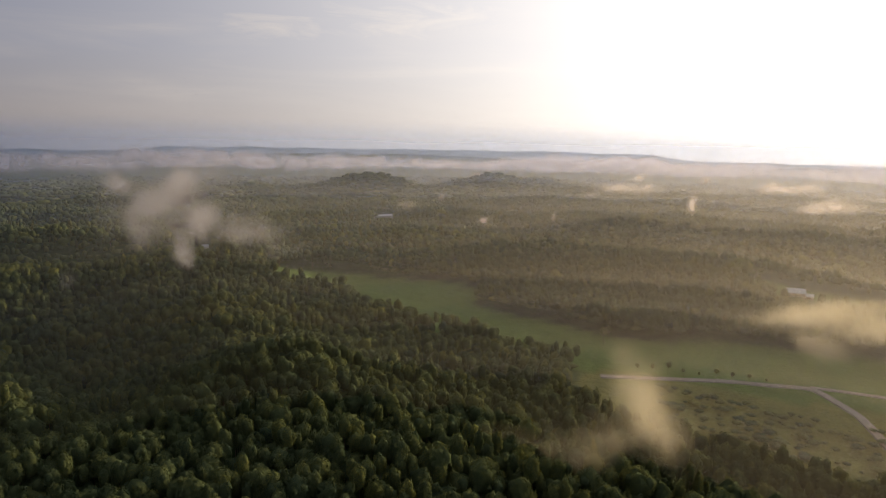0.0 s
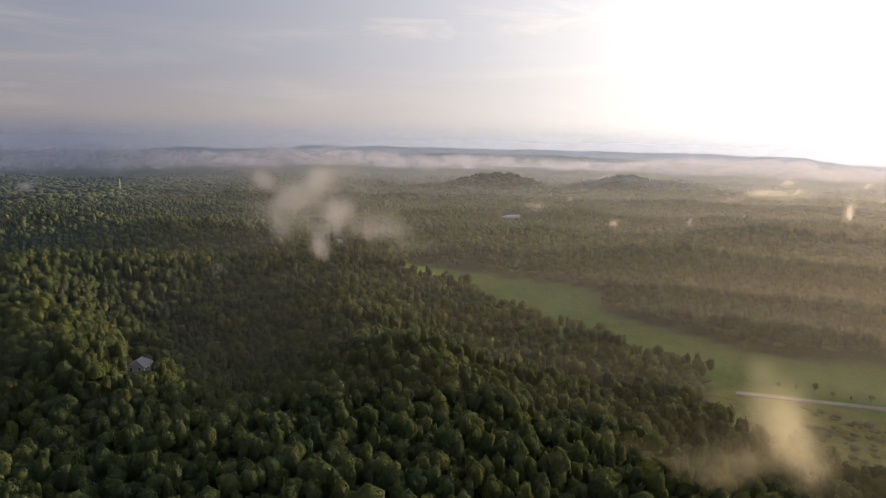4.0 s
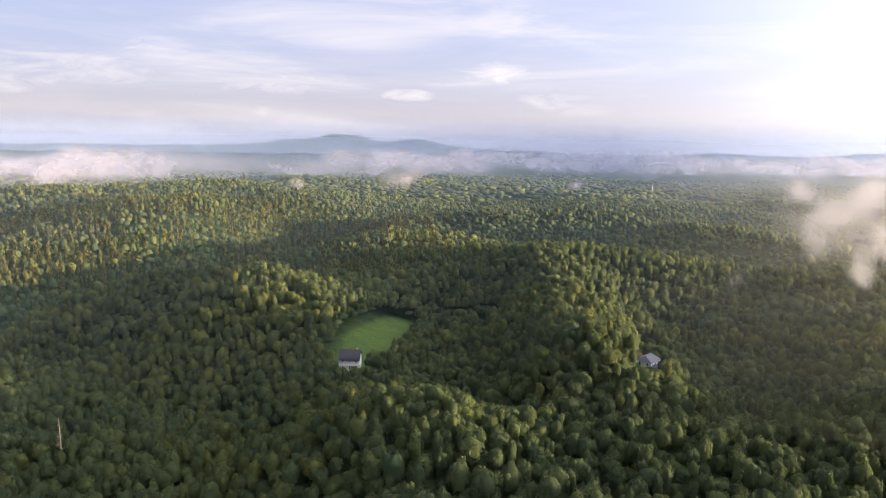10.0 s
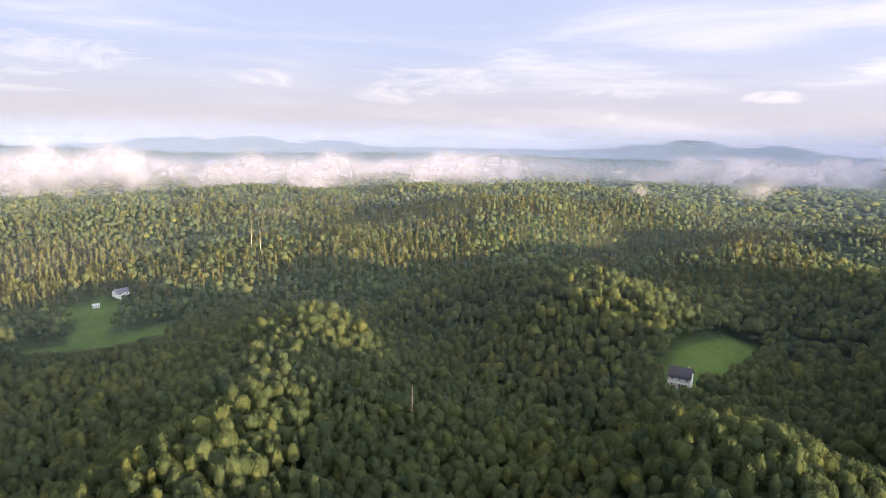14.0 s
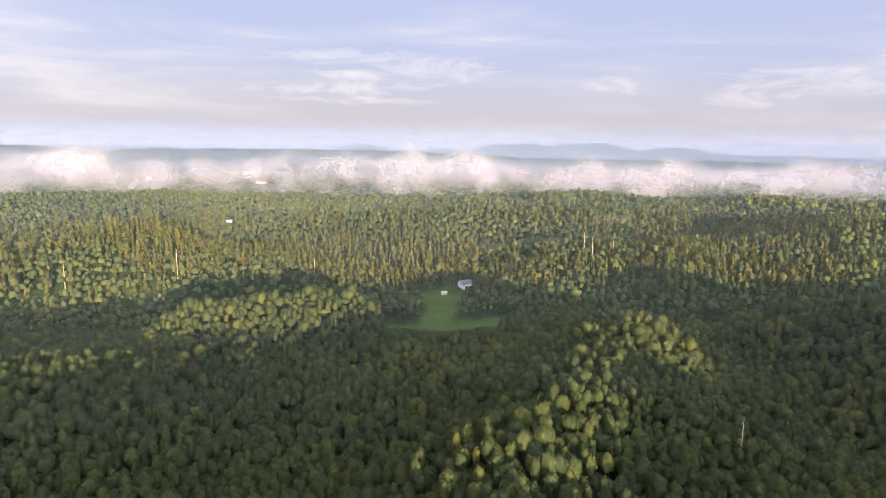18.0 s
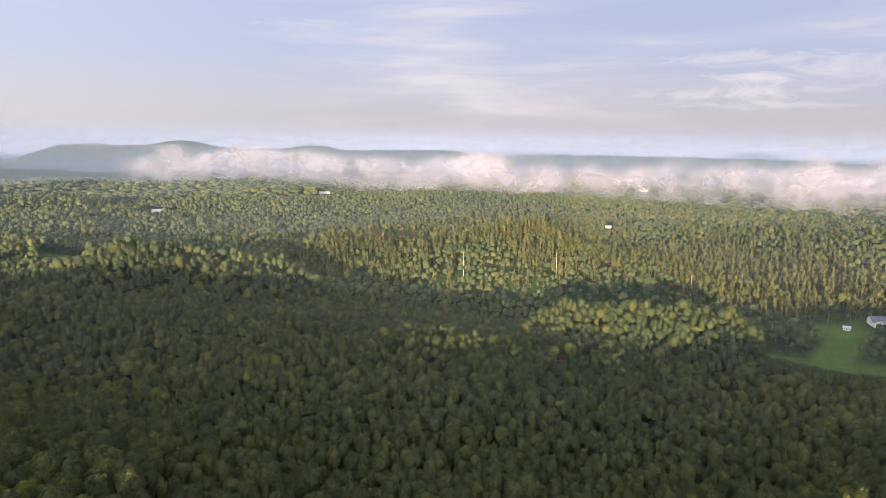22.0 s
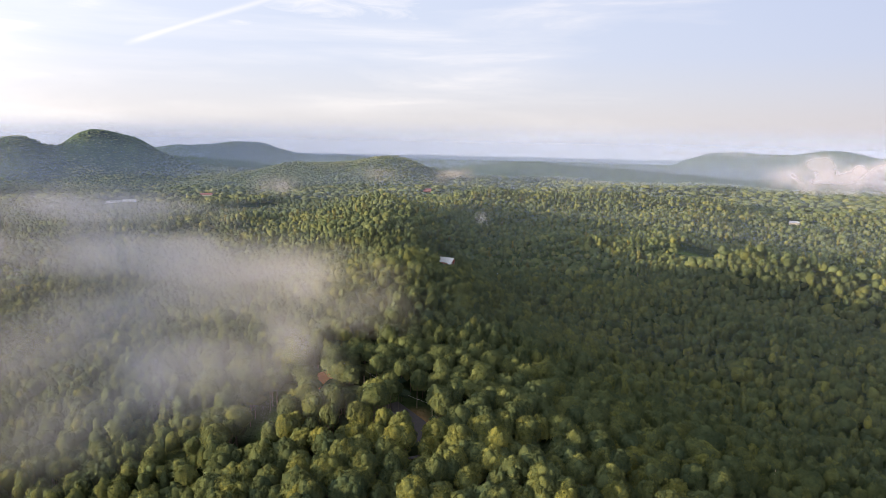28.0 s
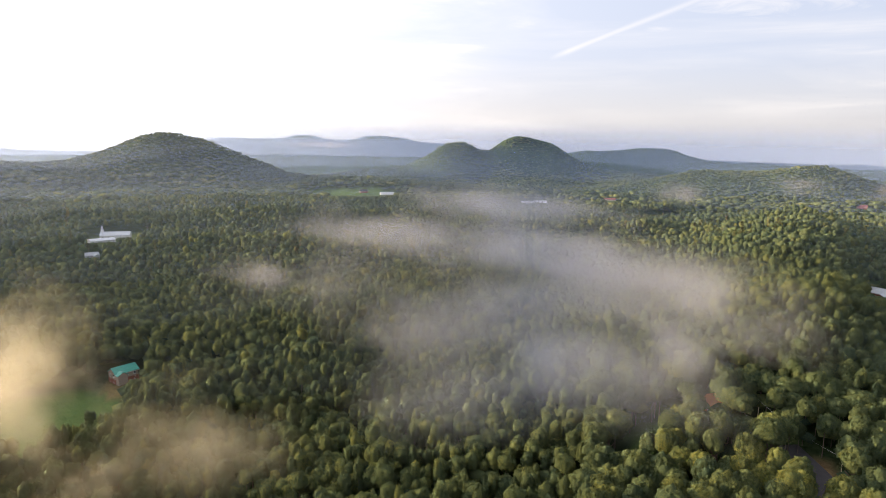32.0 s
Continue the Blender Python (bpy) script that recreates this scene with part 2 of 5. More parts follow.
TRIM = plain("white_trim", (0.8, 0.8, 0.78), (0.72, 0.72, 0.7), 2.0, 0.5)
PANE = plain("window_glass", (0.03, 0.035, 0.045), (0.02, 0.025, 0.03), 1.0, 0.12, spec=0.6)
DOOR_WOOD = plain("door_paint", (0.16, 0.09, 0.06), (0.12, 0.07, 0.05), 2.0, 0.6)
ASPHALT = plain("asphalt", (0.075, 0.07, 0.075), (0.05, 0.048, 0.052), 0.5, 0.9)
PALE_ROAD = plain("pale_road", (0.18, 0.17, 0.16), (0.13, 0.12, 0.11), 0.4, 0.9)
RED_CLAY = plain("red_clay", (0.36, 0.15, 0.08), (0.22, 0.1, 0.06), 0.5, 0.95)
STEEL = plain("galvanised_steel", (0.5, 0.5, 0.5), (0.4, 0.4, 0.4), 1.0, 0.45, 0.7)


# ---- the land ----
def lattice(ix, iy, seed):
    h = (ix.astype(np.int64) * 374761393 + iy.astype(np.int64) * 668265263 + seed * 1274126177) & 0x7FFFFFFF
    h = ((h ^ (h >> 13)) * 1274126177) & 0x7FFFFFFF
    return ((h ^ (h >> 16)) & 0xFFFF) / 65535.0


def rolling(x, y, size, seed=0, octaves=3):
    """Smooth noise between -1 and 1 with that wavelength in metres."""
    out, amp, total = 0.0, 1.0, 0.0
    for k in range(octaves):
        u, v = x / size, y / size
        iu, iv = np.floor(u), np.floor(v)
        fu, fv = u - iu, v - iv
        fu, fv = fu * fu * (3 - 2 * fu), fv * fv * (3 - 2 * fv)
        a, b = lattice(iu, iv, seed + k), lattice(iu + 1, iv, seed + k)
        c, d = lattice(iu, iv + 1, seed + k), lattice(iu + 1, iv + 1, seed + k)
        out = out + amp * (a + (b - a) * fu + (c - a) * fv + (a - b - c + d) * fu * fv)
        total += amp
        amp *= 0.5
        size *= 0.47
    return 2 * out / total - 1


def smooth(a, b, v):
    k = np.clip((v - a) / (b - a), 0, 1)
    return k * k * (3 - 2 * k)


FORMS = []


def form(az0, r0, h0, az1, r1, h1, width):
    """A ridge (or, below zero, a valley) from one place to another, height and half-width in metres."""
    FORMS.append((*away(az0, r0), h0, *away(az1, r1), h1, width))


# the ridge below the lookout and its spurs
form(18, 170, 20, 18, 20, 30, 120)
form(18, 20, 2, 198, 300, 28, 120)
form(198, 300, 8, 196, 420, 10, 90)
form(197, 430, 22, 200, 950, 30, 75)
form(104, 225, 30, 95, 450, 19, 48)
form(86, 500, -18, 70, 290, -20, 42)
form(83, 570, 20, 70, 470, 20, 46)
form(70, 470, 5, 64, 385, 8, 40)
form(53, 450, -18, 49, 270, -15, 40)
form(20, 570, 18, 50, 560, 21, 70)
form(45, 480, 15, 41, 290, 30, 42)
form(64.5, 300, 6, 57, 215, 22, 38)
form(30, 400, -10, 28, 290, -12, 45)
form(20, 450, 14, 14, 280, 14, 45)
form(14, 560, 8, 345, 360, 4, 60)
form(132, 505, 24, 119, 505, 24, 26)
# the valley beside it and the sunlit ridge beyond
form(158, 940, -34, 127, 710, -36, 235)
form(170, 370, -14, 108, 320, -18, 125)
form(169, 625, 31, 157, 645, 31, 42)
form(156, 560, -16, 138, 560, -18, 85)
form(101, 650, -34, 54, 1160, -12, 215)
form(152, 1300, 12, 122, 1090, 3, 210)
form(122, 1090, 3, 98, 1050, 8, 210)
form(98, 1050, 5, 80, 1000, 20, 200)
form(80, 1000, 16, 54, 1350, 3, 200)
form(140, 1900, 16, 84, 1900, 16, 200)
# the creek below the pine ridge, the ridge's crest and the hollow behind it
form(92, 590, -14, 78, 650, -17, 66)
form(78, 650, -12, 65, 880, -17, 72)
form(65, 880, -12, 54, 1200, -12, 90)
form(88, 770, 12, 76, 830, 18, 56)
form(76, 830, 12, 64, 1040, 18, 62)
form(88, 1000, -16, 72, 1060, -13, 60)
form(96, 1200, 10, 72, 1260, 16, 90)
# the foot of the sunlit slope
form(150, 690, -10, 128, 595, -13, 58)
form(128, 595, -10, 112, 560, -10, 55)
form(150, 745, 10, 124, 680, 14, 46)
# folds of the valley further round
form(190, 1150, 18, 172, 1250, 20, 62)
form(187, 930, -15, 168, 1000, -15, 70)
form(195, 1450, 16, 174, 1600, 18, 75)
form(184, 760, 15, 172, 800, 12, 45)
form(152, 790, 24, 136, 790, 33, 66)
form(136, 790, 12, 126, 735, 24, 60)
form(84, 830, 10, 68, 910, 12, 55)
form(103, 700, 10, 92, 720, 13, 52)
form(106, 880, -16, 91, 900, -15, 60)
form(58, 860, 21, 40, 900, 18, 48)
form(46, 720, -12, 30, 660, -12, 60)
form(34, 790, 20, 24, 720, 18, 48)
form(62, 660, 14, 52, 700, 16, 42)
form(238, 1640, 24, 232, 1560, 20, 70)
form(188, 640, -16, 178, 420, -16, 85)
form(94, 770, 14, 101, 780, 14, 80)
# rolling hills further out
form(5.8, 1600, 40, 7.2, 1650, 32, 100)
form(355.5, 1850, 40, 353, 1900, 32, 130)
form(345, 900, 12, 322, 900, 17, 90)
form(353, 640, 10, 336, 620, 13, 70)
form(346, 1500, 5, 330, 1500, 9, 130)
form(36, 1400, 6, 30, 1500, 4, 250)
form(171, 1750, 20, 160, 1850, 16, 250)
form(206, 2000, 60, 200, 2000, 56, 190)
form(197, 2050, 26, 193, 2050, 10, 200)
form(186, 3000, 40, 181, 3100, 26, 300)
form(250, 1900, 96, 248.5, 1950, 90, 170)
form(244, 1950, 30, 262, 1850, 62, 190)
# far mountains
form(222.2, 2440, 16, 221.0, 2440, 16, 60)
form(221.3, 2440, 92, 219.2, 2440, 90, 108)
form(226.4, 2380, 95, 226.8, 2380, 93, 104)
form(231, 2420, 34, 213, 2520, 50, 240)
form(216, 3600, 74, 210, 4000, 74, 190)
form(115, 4550, 26, 110, 4550, 26, 150)
form(213, 4000, 22, 212, 4000, 22, 70)
form(209, 4050, 24, 202, 4300, 12, 240)
form(246, 4600, 98, 228, 4650, 96, 200)
form(239.6, 4600, 28, 238.6, 4600, 28, 80)
form(233.8, 4600, 34, 232.8, 4600, 34, 80)
form(230.8, 4600, 20, 231.2, 4600, 20, 60)
form(172, 3800, 90, 165, 3800, 78, 190)
form(170.6, 3800, 14, 170.2, 3800, 14, 60)
form(165.6, 3800, -4, 165.0, 3800, -4, 60)
form(162, 3900, 66, 143, 3900, 70, 240)
form(154.4, 3900, 38, 153.2, 3900, 38, 70)
form(143, 4500, 60, 100, 4600, 40, 240)
form(119, 4550, 84, 117.6, 4550, 84, 110)
form(107, 4600, 56, 104, 4600, 56, 110)
form(98, 4600, 26, 96.8, 4600, 26, 90)
form(93, 4600, 44, 91, 4600, 44, 110)
form(100, 4600, 54, 68, 4650, 40, 240)
form(66, 4600, 56, 57, 4600, 52, 230)
form(63.2, 4600, 64, 61.6, 4600, 64, 130)
form(56, 4600, 50, 46, 4650, 24, 220)
form(32, 4700, 34, 344, 4750, 48, 250)
form(22, 4650, 36, 350, 4700, 18, 160)
form(16, 4650, 20, 12, 4650, 20, 120)
form(338, 4750, 4, 262, 4700, 20, 250)


def height(x, y):
    """The ground's height in metres, for arrays of plan positions."""
    r = np.hypot(x, y)
    z = -32.0 * smooth(900, 2600, r)
    for x0, y0, h0, x1, y1, h1, w in FORMS:
        dx, dy = x1 - x0, y1 - y0
        k = np.clip(((x - x0) * dx + (y - y0) * dy) / (dx * dx + dy * dy), 0, 1)
        d2 = (x - x0 - k * dx) ** 2 + (y - y0 - k * dy) ** 2
        z = z + (h0 + (h1 - h0) * k) * np.exp(-d2 / (w * w))
    rough = 5.5 + 2.5 * smooth(480, 800, r) + 2.5 * smooth(800, 2200, r) - 6.5 * smooth(2500, 3300, r)
    calm = 1 - 0.85 * np.exp(-(((x - 90) / 330) ** 2 + ((y - 470) / 190) ** 2) ** 2)
    z = z + calm * (rough * rolling(x, y, 190, 3) + 0.8 * rough * rolling(x, y, 520, 9) + 0.8 * rough * (0.45 - np.abs(rolling(x, y, 260, 15, 2)) * 1.6))
    z = z + calm * 6.5 * (1 - smooth(1200, 1800, r)) * rolling(x, y, 115, 23, 2)
    return z


def ground_z(x, y):
    return float(height(np.array([float(x)]), np.array([float(y)]))[0])


def sighted(az, el):
    """Where a line from the lookout, el degrees above the level, meets the ground."""
    r = np.arange(120.0, 4800.0, 3.0)
    x, y = away(az, r)
    z = height(x, y)
    k = int(np.argmax(130 + r * math.tan(radians(el)) <= z))
    return Vector((x[k], y[k], z[k]))


# clearings: two ends, half-width, and what covers them
CLEARINGS = []


def clearing(az0, r0, az1, r1, half, cover=1.0):
    CLEARINGS.append((*away(az0, r0), *away(az1, r1), half, cover))


clearing(9.5, 575, 3, 540, 58)
clearing(3, 490, 352, 420, 44)
clearing(350, 400, 333, 395, 42)
clearing(335, 410, 318, 440, 48)
clearing(340, 330, 320, 330, 55, 0.8)
clearing(331, 600, 326, 620, 40)
clearing(61.0, 375, 57.8, 445, 14)
clearing(61.6, 350, 59.2, 395, 14)
clearing(115.5, 592, 106.5, 600, 23)
clearing(105.5, 602, 101.5, 606, 7)
clearing(111.5, 620, 110.2, 700, 15)
clearing(112.8, 690, 110.5, 705, 14)
clearing(172.7, 820, 173.2, 840, 24)
clearing(238.5, 1500, 232.5, 1420, 70)
clearing(229, 1300, 219, 1300, 40, 0.7)
clearing(210, 1170, 207.5, 1190, 40, 0.45)
clearing(196.4, 212, 196.0, 230, 6, 0.2)
clearing(210.5, 212, 208.5, 235, 6)
clearing(262, 310, 260, 330, 35)
clearing(254.3, 352, 254, 366, 9, 0.5)
clearing(36.3, 380, 36.2, 392, 7, 0.3)
clearing(254.5, 850, 253, 890, 30, 0.9)
clearing(48.5, 1340, 47.5, 1360, 30)
clearing(166.5, 1190, 165.5, 1190, 16)
clearing(193.8, 640, 193.3, 650, 8, 0.4)


def openness(x, y):
    """How far inside a clearing (metres, below zero outside) and which cover."""
    best, cover = np.full(np.shape(x), -1e6), np.zeros(np.shape(x))
    wob = 9 * rolling(x, y, 60, 21)
    for x0, y0, x1, y1, half, kind in CLEARINGS:
        dx, dy = x1 - x0, y1 - y0
        k = np.clip(((x - x0) * dx + (y - y0) * dy) / (dx * dx + dy * dy + 1e-6), 0, 1)
        d = half - np.hypot(x - x0 - k * dx, y - y0 - k * dy) + wob * min(1, half / 40)
        cover = np.where(d > best, kind, cover)
        best = np.maximum(best, d)
    return best, cover


def ground_material():
    m, t = nodes_of("land")
    att = t.nodes.new("ShaderNodeAttribute")
    att.attribute_name = "grass"
    kind = t.nodes.new("ShaderNodeAttribute")
    kind.attribute_name = "cover"
    geo = t.nodes.new("ShaderNodeNewGeometry")
    n1 = noise_tex(t, geo.outputs["Position"], 0.012, 6, 0.6)
    n2 = noise_tex(t, geo.outputs["Position"], 0.35, 4, 0.65)
    n3 = noise_tex(t, geo.outputs["Position"], 0.06, 4, 0.6)
    wood = ramp(t, n3.outputs["Fac"], [(0.3, (0.026, 0.042, 0.022)), (0.7, (0.052, 0.078, 0.032))])
    f = maths(t, "MULTIPLY_ADD", n2.outputs["Fac"], 0.5, maths(t, "MULTIPLY", n3.outputs["Fac"], 0.5))
    grass = ramp(t, f, [(0.3, (0.050, 0.088, 0.026)), (0.6, (0.080, 0.120, 0.036)), (0.75, (0.130, 0.155, 0.050))])
    earth = ramp(t, f, [(0.3, (0.16, 0.075, 0.045)), (0.7, (0.30, 0.17, 0.10))])
    open_ground = blend(t, kind.outputs["Fac"], earth.outputs[0], grass.outputs[0])
    col = blend(t, att.outputs["Fac"], wood.outputs[0], open_ground)
    d = t.nodes.new("ShaderNodeBsdfDiffuse")
    t.links.new(col, d.inputs["Color"])
    b = add(t, "ShaderNodeBump", Strength=0.7, Distance=6.0)
    far = noise_tex(t, geo.outputs["Position"], 0.05, 5, 0.7)
    t.links.new(far.outputs["Fac"], b.inputs["Height"])
    t.links.new(b.outputs[0], d.inputs["Normal"])
    out = t.nodes.new("ShaderNodeOutputMaterial")
    t.links.new(d.outputs[0], out.inputs[0])
    return m


def mesh_from(name, verts, faces, mats, smooth_faces=False, midx=None, attrs=()):
    """A mesh from arrays: verts (n, 3), faces (m, 3 or 4)."""
    me = bpy.data.meshes.new(name)
    verts, faces = np.asarray(verts, dtype=np.float32), np.asarray(faces, dtype=np.int32)
    n, k = faces.shape
    me.vertices.add(len(verts))
    me.vertices.foreach_set("co", verts.ravel())
    me.loops.add(n * k)
    me.loops.foreach_set("vertex_index", faces.ravel())
    me.polygons.add(n)
    me.polygons.foreach_set("loop_start", np.arange(0, n * k, k, dtype=np.int32))
    me.polygons.foreach_set("use_smooth", np.full(n, smooth_faces))
    for m in mats:
        me.materials.append(m)
    if midx is not None:
        me.polygons.foreach_set("material_index", np.asarray(midx, dtype=np.int32))
    for key, values in attrs:
        a = me.attributes.new(key, "FLOAT", "POINT")
        a.data.foreach_set("value", np.asarray(values, dtype=np.float32))
    me.update()
    me.validate()
    return me


def build_ground():
    na, nr = 720, 230
    az = np.linspace(0, 2 * np.pi, na, endpoint=False)
    rr = np.concatenate([[0.0], np.geomspace(15, 4960, nr - 1)])
    A, Rr = np.meshgrid(az, rr)
    x, y = -Rr * np.sin(A), Rr * np.cos(A)
    z = height(x, y)
    # far woods have their own uneven canopy
    z = z + smooth(2200, 2600, Rr) * (10 + 5 * rolling(x, y, 45, 31, 2))
    inside, cover = openness(x, y)
    idx = np.arange(na * nr).reshape(nr, na)
    a, b = idx[:-1], np.roll(idx[:-1], -1, 1)
    c, d = np.roll(idx[1:], -1, 1), idx[1:]
    faces = np.stack([a, b, c, d], -1).reshape(-1, 4)[:, ::-1]
    me = mesh_from("ground", np.stack([x, y, z], -1).reshape(-1, 3), faces, [ground_material()], True,
                   attrs=[("grass", smooth(-2, 4, inside).ravel()), ("cover", cover.ravel())])
    tagged(new("ground", me), "wooded rolling hills with green meadows in the valleys", "ground", kind="structure")


build_ground()


# ---- trees ----
def ico(sub):
    bm = bmesh.new()
    bmesh.ops.create_icosphere(bm, subdivisions=sub, radius=1.0)
    v = np.array([q.co[:] for q in bm.verts])
    f = np.array([[q.index for q in p.verts] for p in bm.faces])
    bm.free()
    return v, f


ICO = ico(1)
rng = np.random.default_rng(7)


def cone(n, r0, r1, z0, z1, bend=0.0):
    a = np.arange(n) * 2 * np.pi / n
    v = [(r0 * math.cos(k), r0 * math.sin(k), z0) for k in a] + [(bend + r1 * math.cos(k), r1 * math.sin(k), z1) for k in a]
    f = []
    for k in range(n):
        j = (k + 1) % n
        f += [(k, j, n + j), (k, n + j, n + k)]
    return np.array(v), np.array(f)


def dome(radius, centre, lumpy=0.14):
    """The upper part of a lumpy ball: verts and triangles."""
    v, f = ICO
    q = Matrix.Rotation(rng.uniform(0, 6.28), 3, "Z") @ Matrix.Rotation(rng.uniform(0, 0.6), 3, "X")
    v = v @ np.array(q)
    f = f[v[f][:, :, 2].mean(1) > -0.45]
    v = v * (1 + rng.uniform(-lumpy, lumpy, len(v)))[:, None]
    return v * np.array(radius) + np.array(centre), f


def broadleaf(clumps, tufts, size, trunk=0):
    """Arrays for one broadleaf tree of height 1 and crown width 1: a core, clumps of foliage round it, loose leaf sprays."""
    tall = rng.uniform(0.17, 0.235)
    cz = 0.97 - tall - 0.05 * (clumps > 0)
    V, Fc, M, n = [], [], [], 0

    def put(v, f, m):
        nonlocal n
        V.append(v), Fc.append(f + n), M.append(np.full(len(f), m))
        n += len(v)

    lean = rng.normal(0, 0.03, 2)
    core = (0.40, 0.40, tall) if clumps else (0.49, 0.49, tall)
    put(*dome(core, (*lean, cz), 0.14 if clumps else 0.3), 0)
    turn = rng.uniform(0, 6.28)
    if clumps:
        put(*dome((0.52, 0.52, tall * 1.2), (*lean, cz), 0.2), 2)
    for k in range(clumps):
        a = turn + k * 2.4 + rng.uniform(-0.4, 0.4)
        up = 0.95 - 1.25 * (k + 0.5) / max(clumps, 3)
        out = math.sqrt(max(0.05, 1 - up * up))
        c = (lean[0] + 0.33 * out * math.cos(a), lean[1] + 0.33 * out * math.sin(a), cz + tall * 0.82 * up)
        r = rng.uniform(0.16, 0.25)
        put(*dome((r, r, r * rng.uniform(0.36, 0.5)), c, 0.18), 0 if k % 3 == 1 else 2)
    if tufts:
        d = rng.normal(size=(tufts, 3))
        d[:, 2] = np.abs(d[:, 2]) - 0.45 * rng.random(tufts)
        d /= np.linalg.norm(d, axis=1)[:, None]
        p = d * rng.uniform(0.9, 1.18, tufts)[:, None] * (0.46, 0.46, tall) + (*lean, cz)
        nrm = d + rng.normal(size=(tufts, 3)) * 0.45
        nrm /= np.linalg.norm(nrm, axis=1)[:, None]
        t1 = np.cross(nrm, rng.normal(size=(tufts, 3)))
        t1 /= np.linalg.norm(t1, axis=1)[:, None]
        t2 = np.cross(nrm, t1)
        s = size * rng.uniform(0.6, 1.3, tufts)[:, None] * (1, 1, 0.5)
        leaf = np.stack([p - t1 * s, p + t1 * s * 0.9 - t2 * s * 0.35, p + t2 * s * 1.25 + nrm * s * 0.4], 1).reshape(-1, 3)
        put(leaf, np.arange(tufts)[:, None] * 3 + np.array([0, 1, 2]), 0)
    if trunk:
        put(*cone(trunk, 0.03, 0.015, -0.08, 0.6), 1)
    return np.concatenate(V), np.concatenate(Fc), np.concatenate(M)


def pine(tufts, size, trunk=4, base=0.45):
    """Arrays for a tall pine of height 1: bare lower trunk and a narrow ragged crown."""
    V, Fc, M, n = [], [], [], 0
    h = rng.uniform(base, 0.98, tufts) ** 1.0
    ang = rng.uniform(0, 2 * np.pi, tufts)
    wide = 0.24 * np.sqrt(np.clip(1.03 - h, 0, 1) / (1 - base)) + 0.015
    out = np.stack([np.cos(ang), np.sin(ang), np.full(tufts, 0.25)], 1)
    p = np.stack([np.cos(ang) * wide * 0.6, np.sin(ang) * wide * 0.6, h], 1)
    nrm = out + rng.normal(size=(tufts, 3)) * 0.5 + (0, 0, 0.5)
    nrm /= np.linalg.norm(nrm, axis=1)[:, None]
    t1 = np.cross(nrm, rng.normal(size=(tufts, 3)))
    t1 /= np.linalg.norm(t1, axis=1)[:, None]
    t2 = np.cross(nrm, t1)
    s = size * rng.uniform(0.7, 1.3, tufts)[:, None]
    quad = np.stack([p - t1 * s, p - t2 * s, p + t1 * s, p + t2 * s], 1).reshape(-1, 3)
    k = np.arange(tufts)[:, None] * 4
    tri = np.concatenate([k + np.array([0, 1, 2]), k + np.array([0, 2, 3])])
    V.append(quad), Fc.append(tri), M.append(np.zeros(len(tri), int))
    n += len(quad)
    tv, tf = cone(trunk, 0.010, 0.004, -0.05, 0.95)
    V.append(tv), Fc.append(tf + n), M.append(np.ones(len(tf), int))
    return np.concatenate(V), np.concatenate(Fc), np.concatenate(M)


def joined(name, variants, pos, high, wide, tint, mats, label):
    """Many trees in one mesh."""
    pick = rng.integers(0, len(variants), len(pos))
    VV, FF, MM, TT, n = [], [], [], [], 0
    for k, (v, f, m) in enumerate(variants):
        s = np.where(pick == k)[0]
        if not len(s):
            continue
        a = rng.uniform(0, 2 * np.pi, len(s))
        ca, sa = np.cos(a)[:, None], np.sin(a)[:, None]
        w = wide[s][:, None]
        x = (v[:, 0] * ca - v[:, 1] * sa) * w + pos[s, 0][:, None]
        y = (v[:, 0] * sa + v[:, 1] * ca) * w + pos[s, 1][:, None]
        z = v[:, 2] * high[s][:, None] + pos[s, 2][:, None]
        VV.append(np.stack([x, y, z], -1).reshape(-1, 3))
        FF.append((f[None] + (np.arange(len(s)) * len(v))[:, None, None] + n).reshape(-1, 3))
        MM.append(np.tile(m, len(s)))
        TT.append(np.repeat(tint[s], len(v)))
        n += len(s) * len(v)
    me = mesh_from(name, np.concatenate(VV), np.concatenate(FF), mats, True, np.concatenate(MM), [("tint", np.concatenate(TT))])
    return tagged(new(name, me), label, "woodland", kind="stuff")


def scatter(r0, r1, gap, az0=0.0, az1=360.0):
    """Jittered plan positions of trees between two distances, outside the clearings."""
    n = int(r1 / gap) + 1
    g = np.arange(-n, n + 1) * gap
    x, y = [q.ravel() for q in np.meshgrid(g, g)]
    x = x + rng.uniform(-0.42, 0.42, len(x)) * gap
    y = y + rng.uniform(-0.42, 0.42, len(y)) * gap
    r = np.hypot(x, y)
    a = np.degrees(np.arctan2(-x, y)) % 360
    keep = (r >= r0) & (r < r1) & ((a - az0) % 360 <= (az1 - az0))
    x, y = x[keep], y[keep]
    inside, _ = openness(x, y)
    keep = inside < -2
    x, y = x[keep], y[keep]
    return np.stack([x, y, height(x, y)], -1)


def pine_share(p):
    """Where pines stand: on the sunlit ridge's foot and in scattered groups."""
    x, y = p[:, 0], p[:, 1]
    r = np.hypot(x, y)
    a = np.degrees(np.arctan2(-x, y)) % 360
    belt = smooth(52, 58, a) * (1 - smooth(150, 162, a)) * smooth(640, 720, r + 120 * (a < 75)) * (1 - smooth(900, 1150, r))
    return np.clip(belt * (0.5 + 0.8 * rolling(x, y, 110, 41)), 0, 1) + 0.03 * (r > 620)


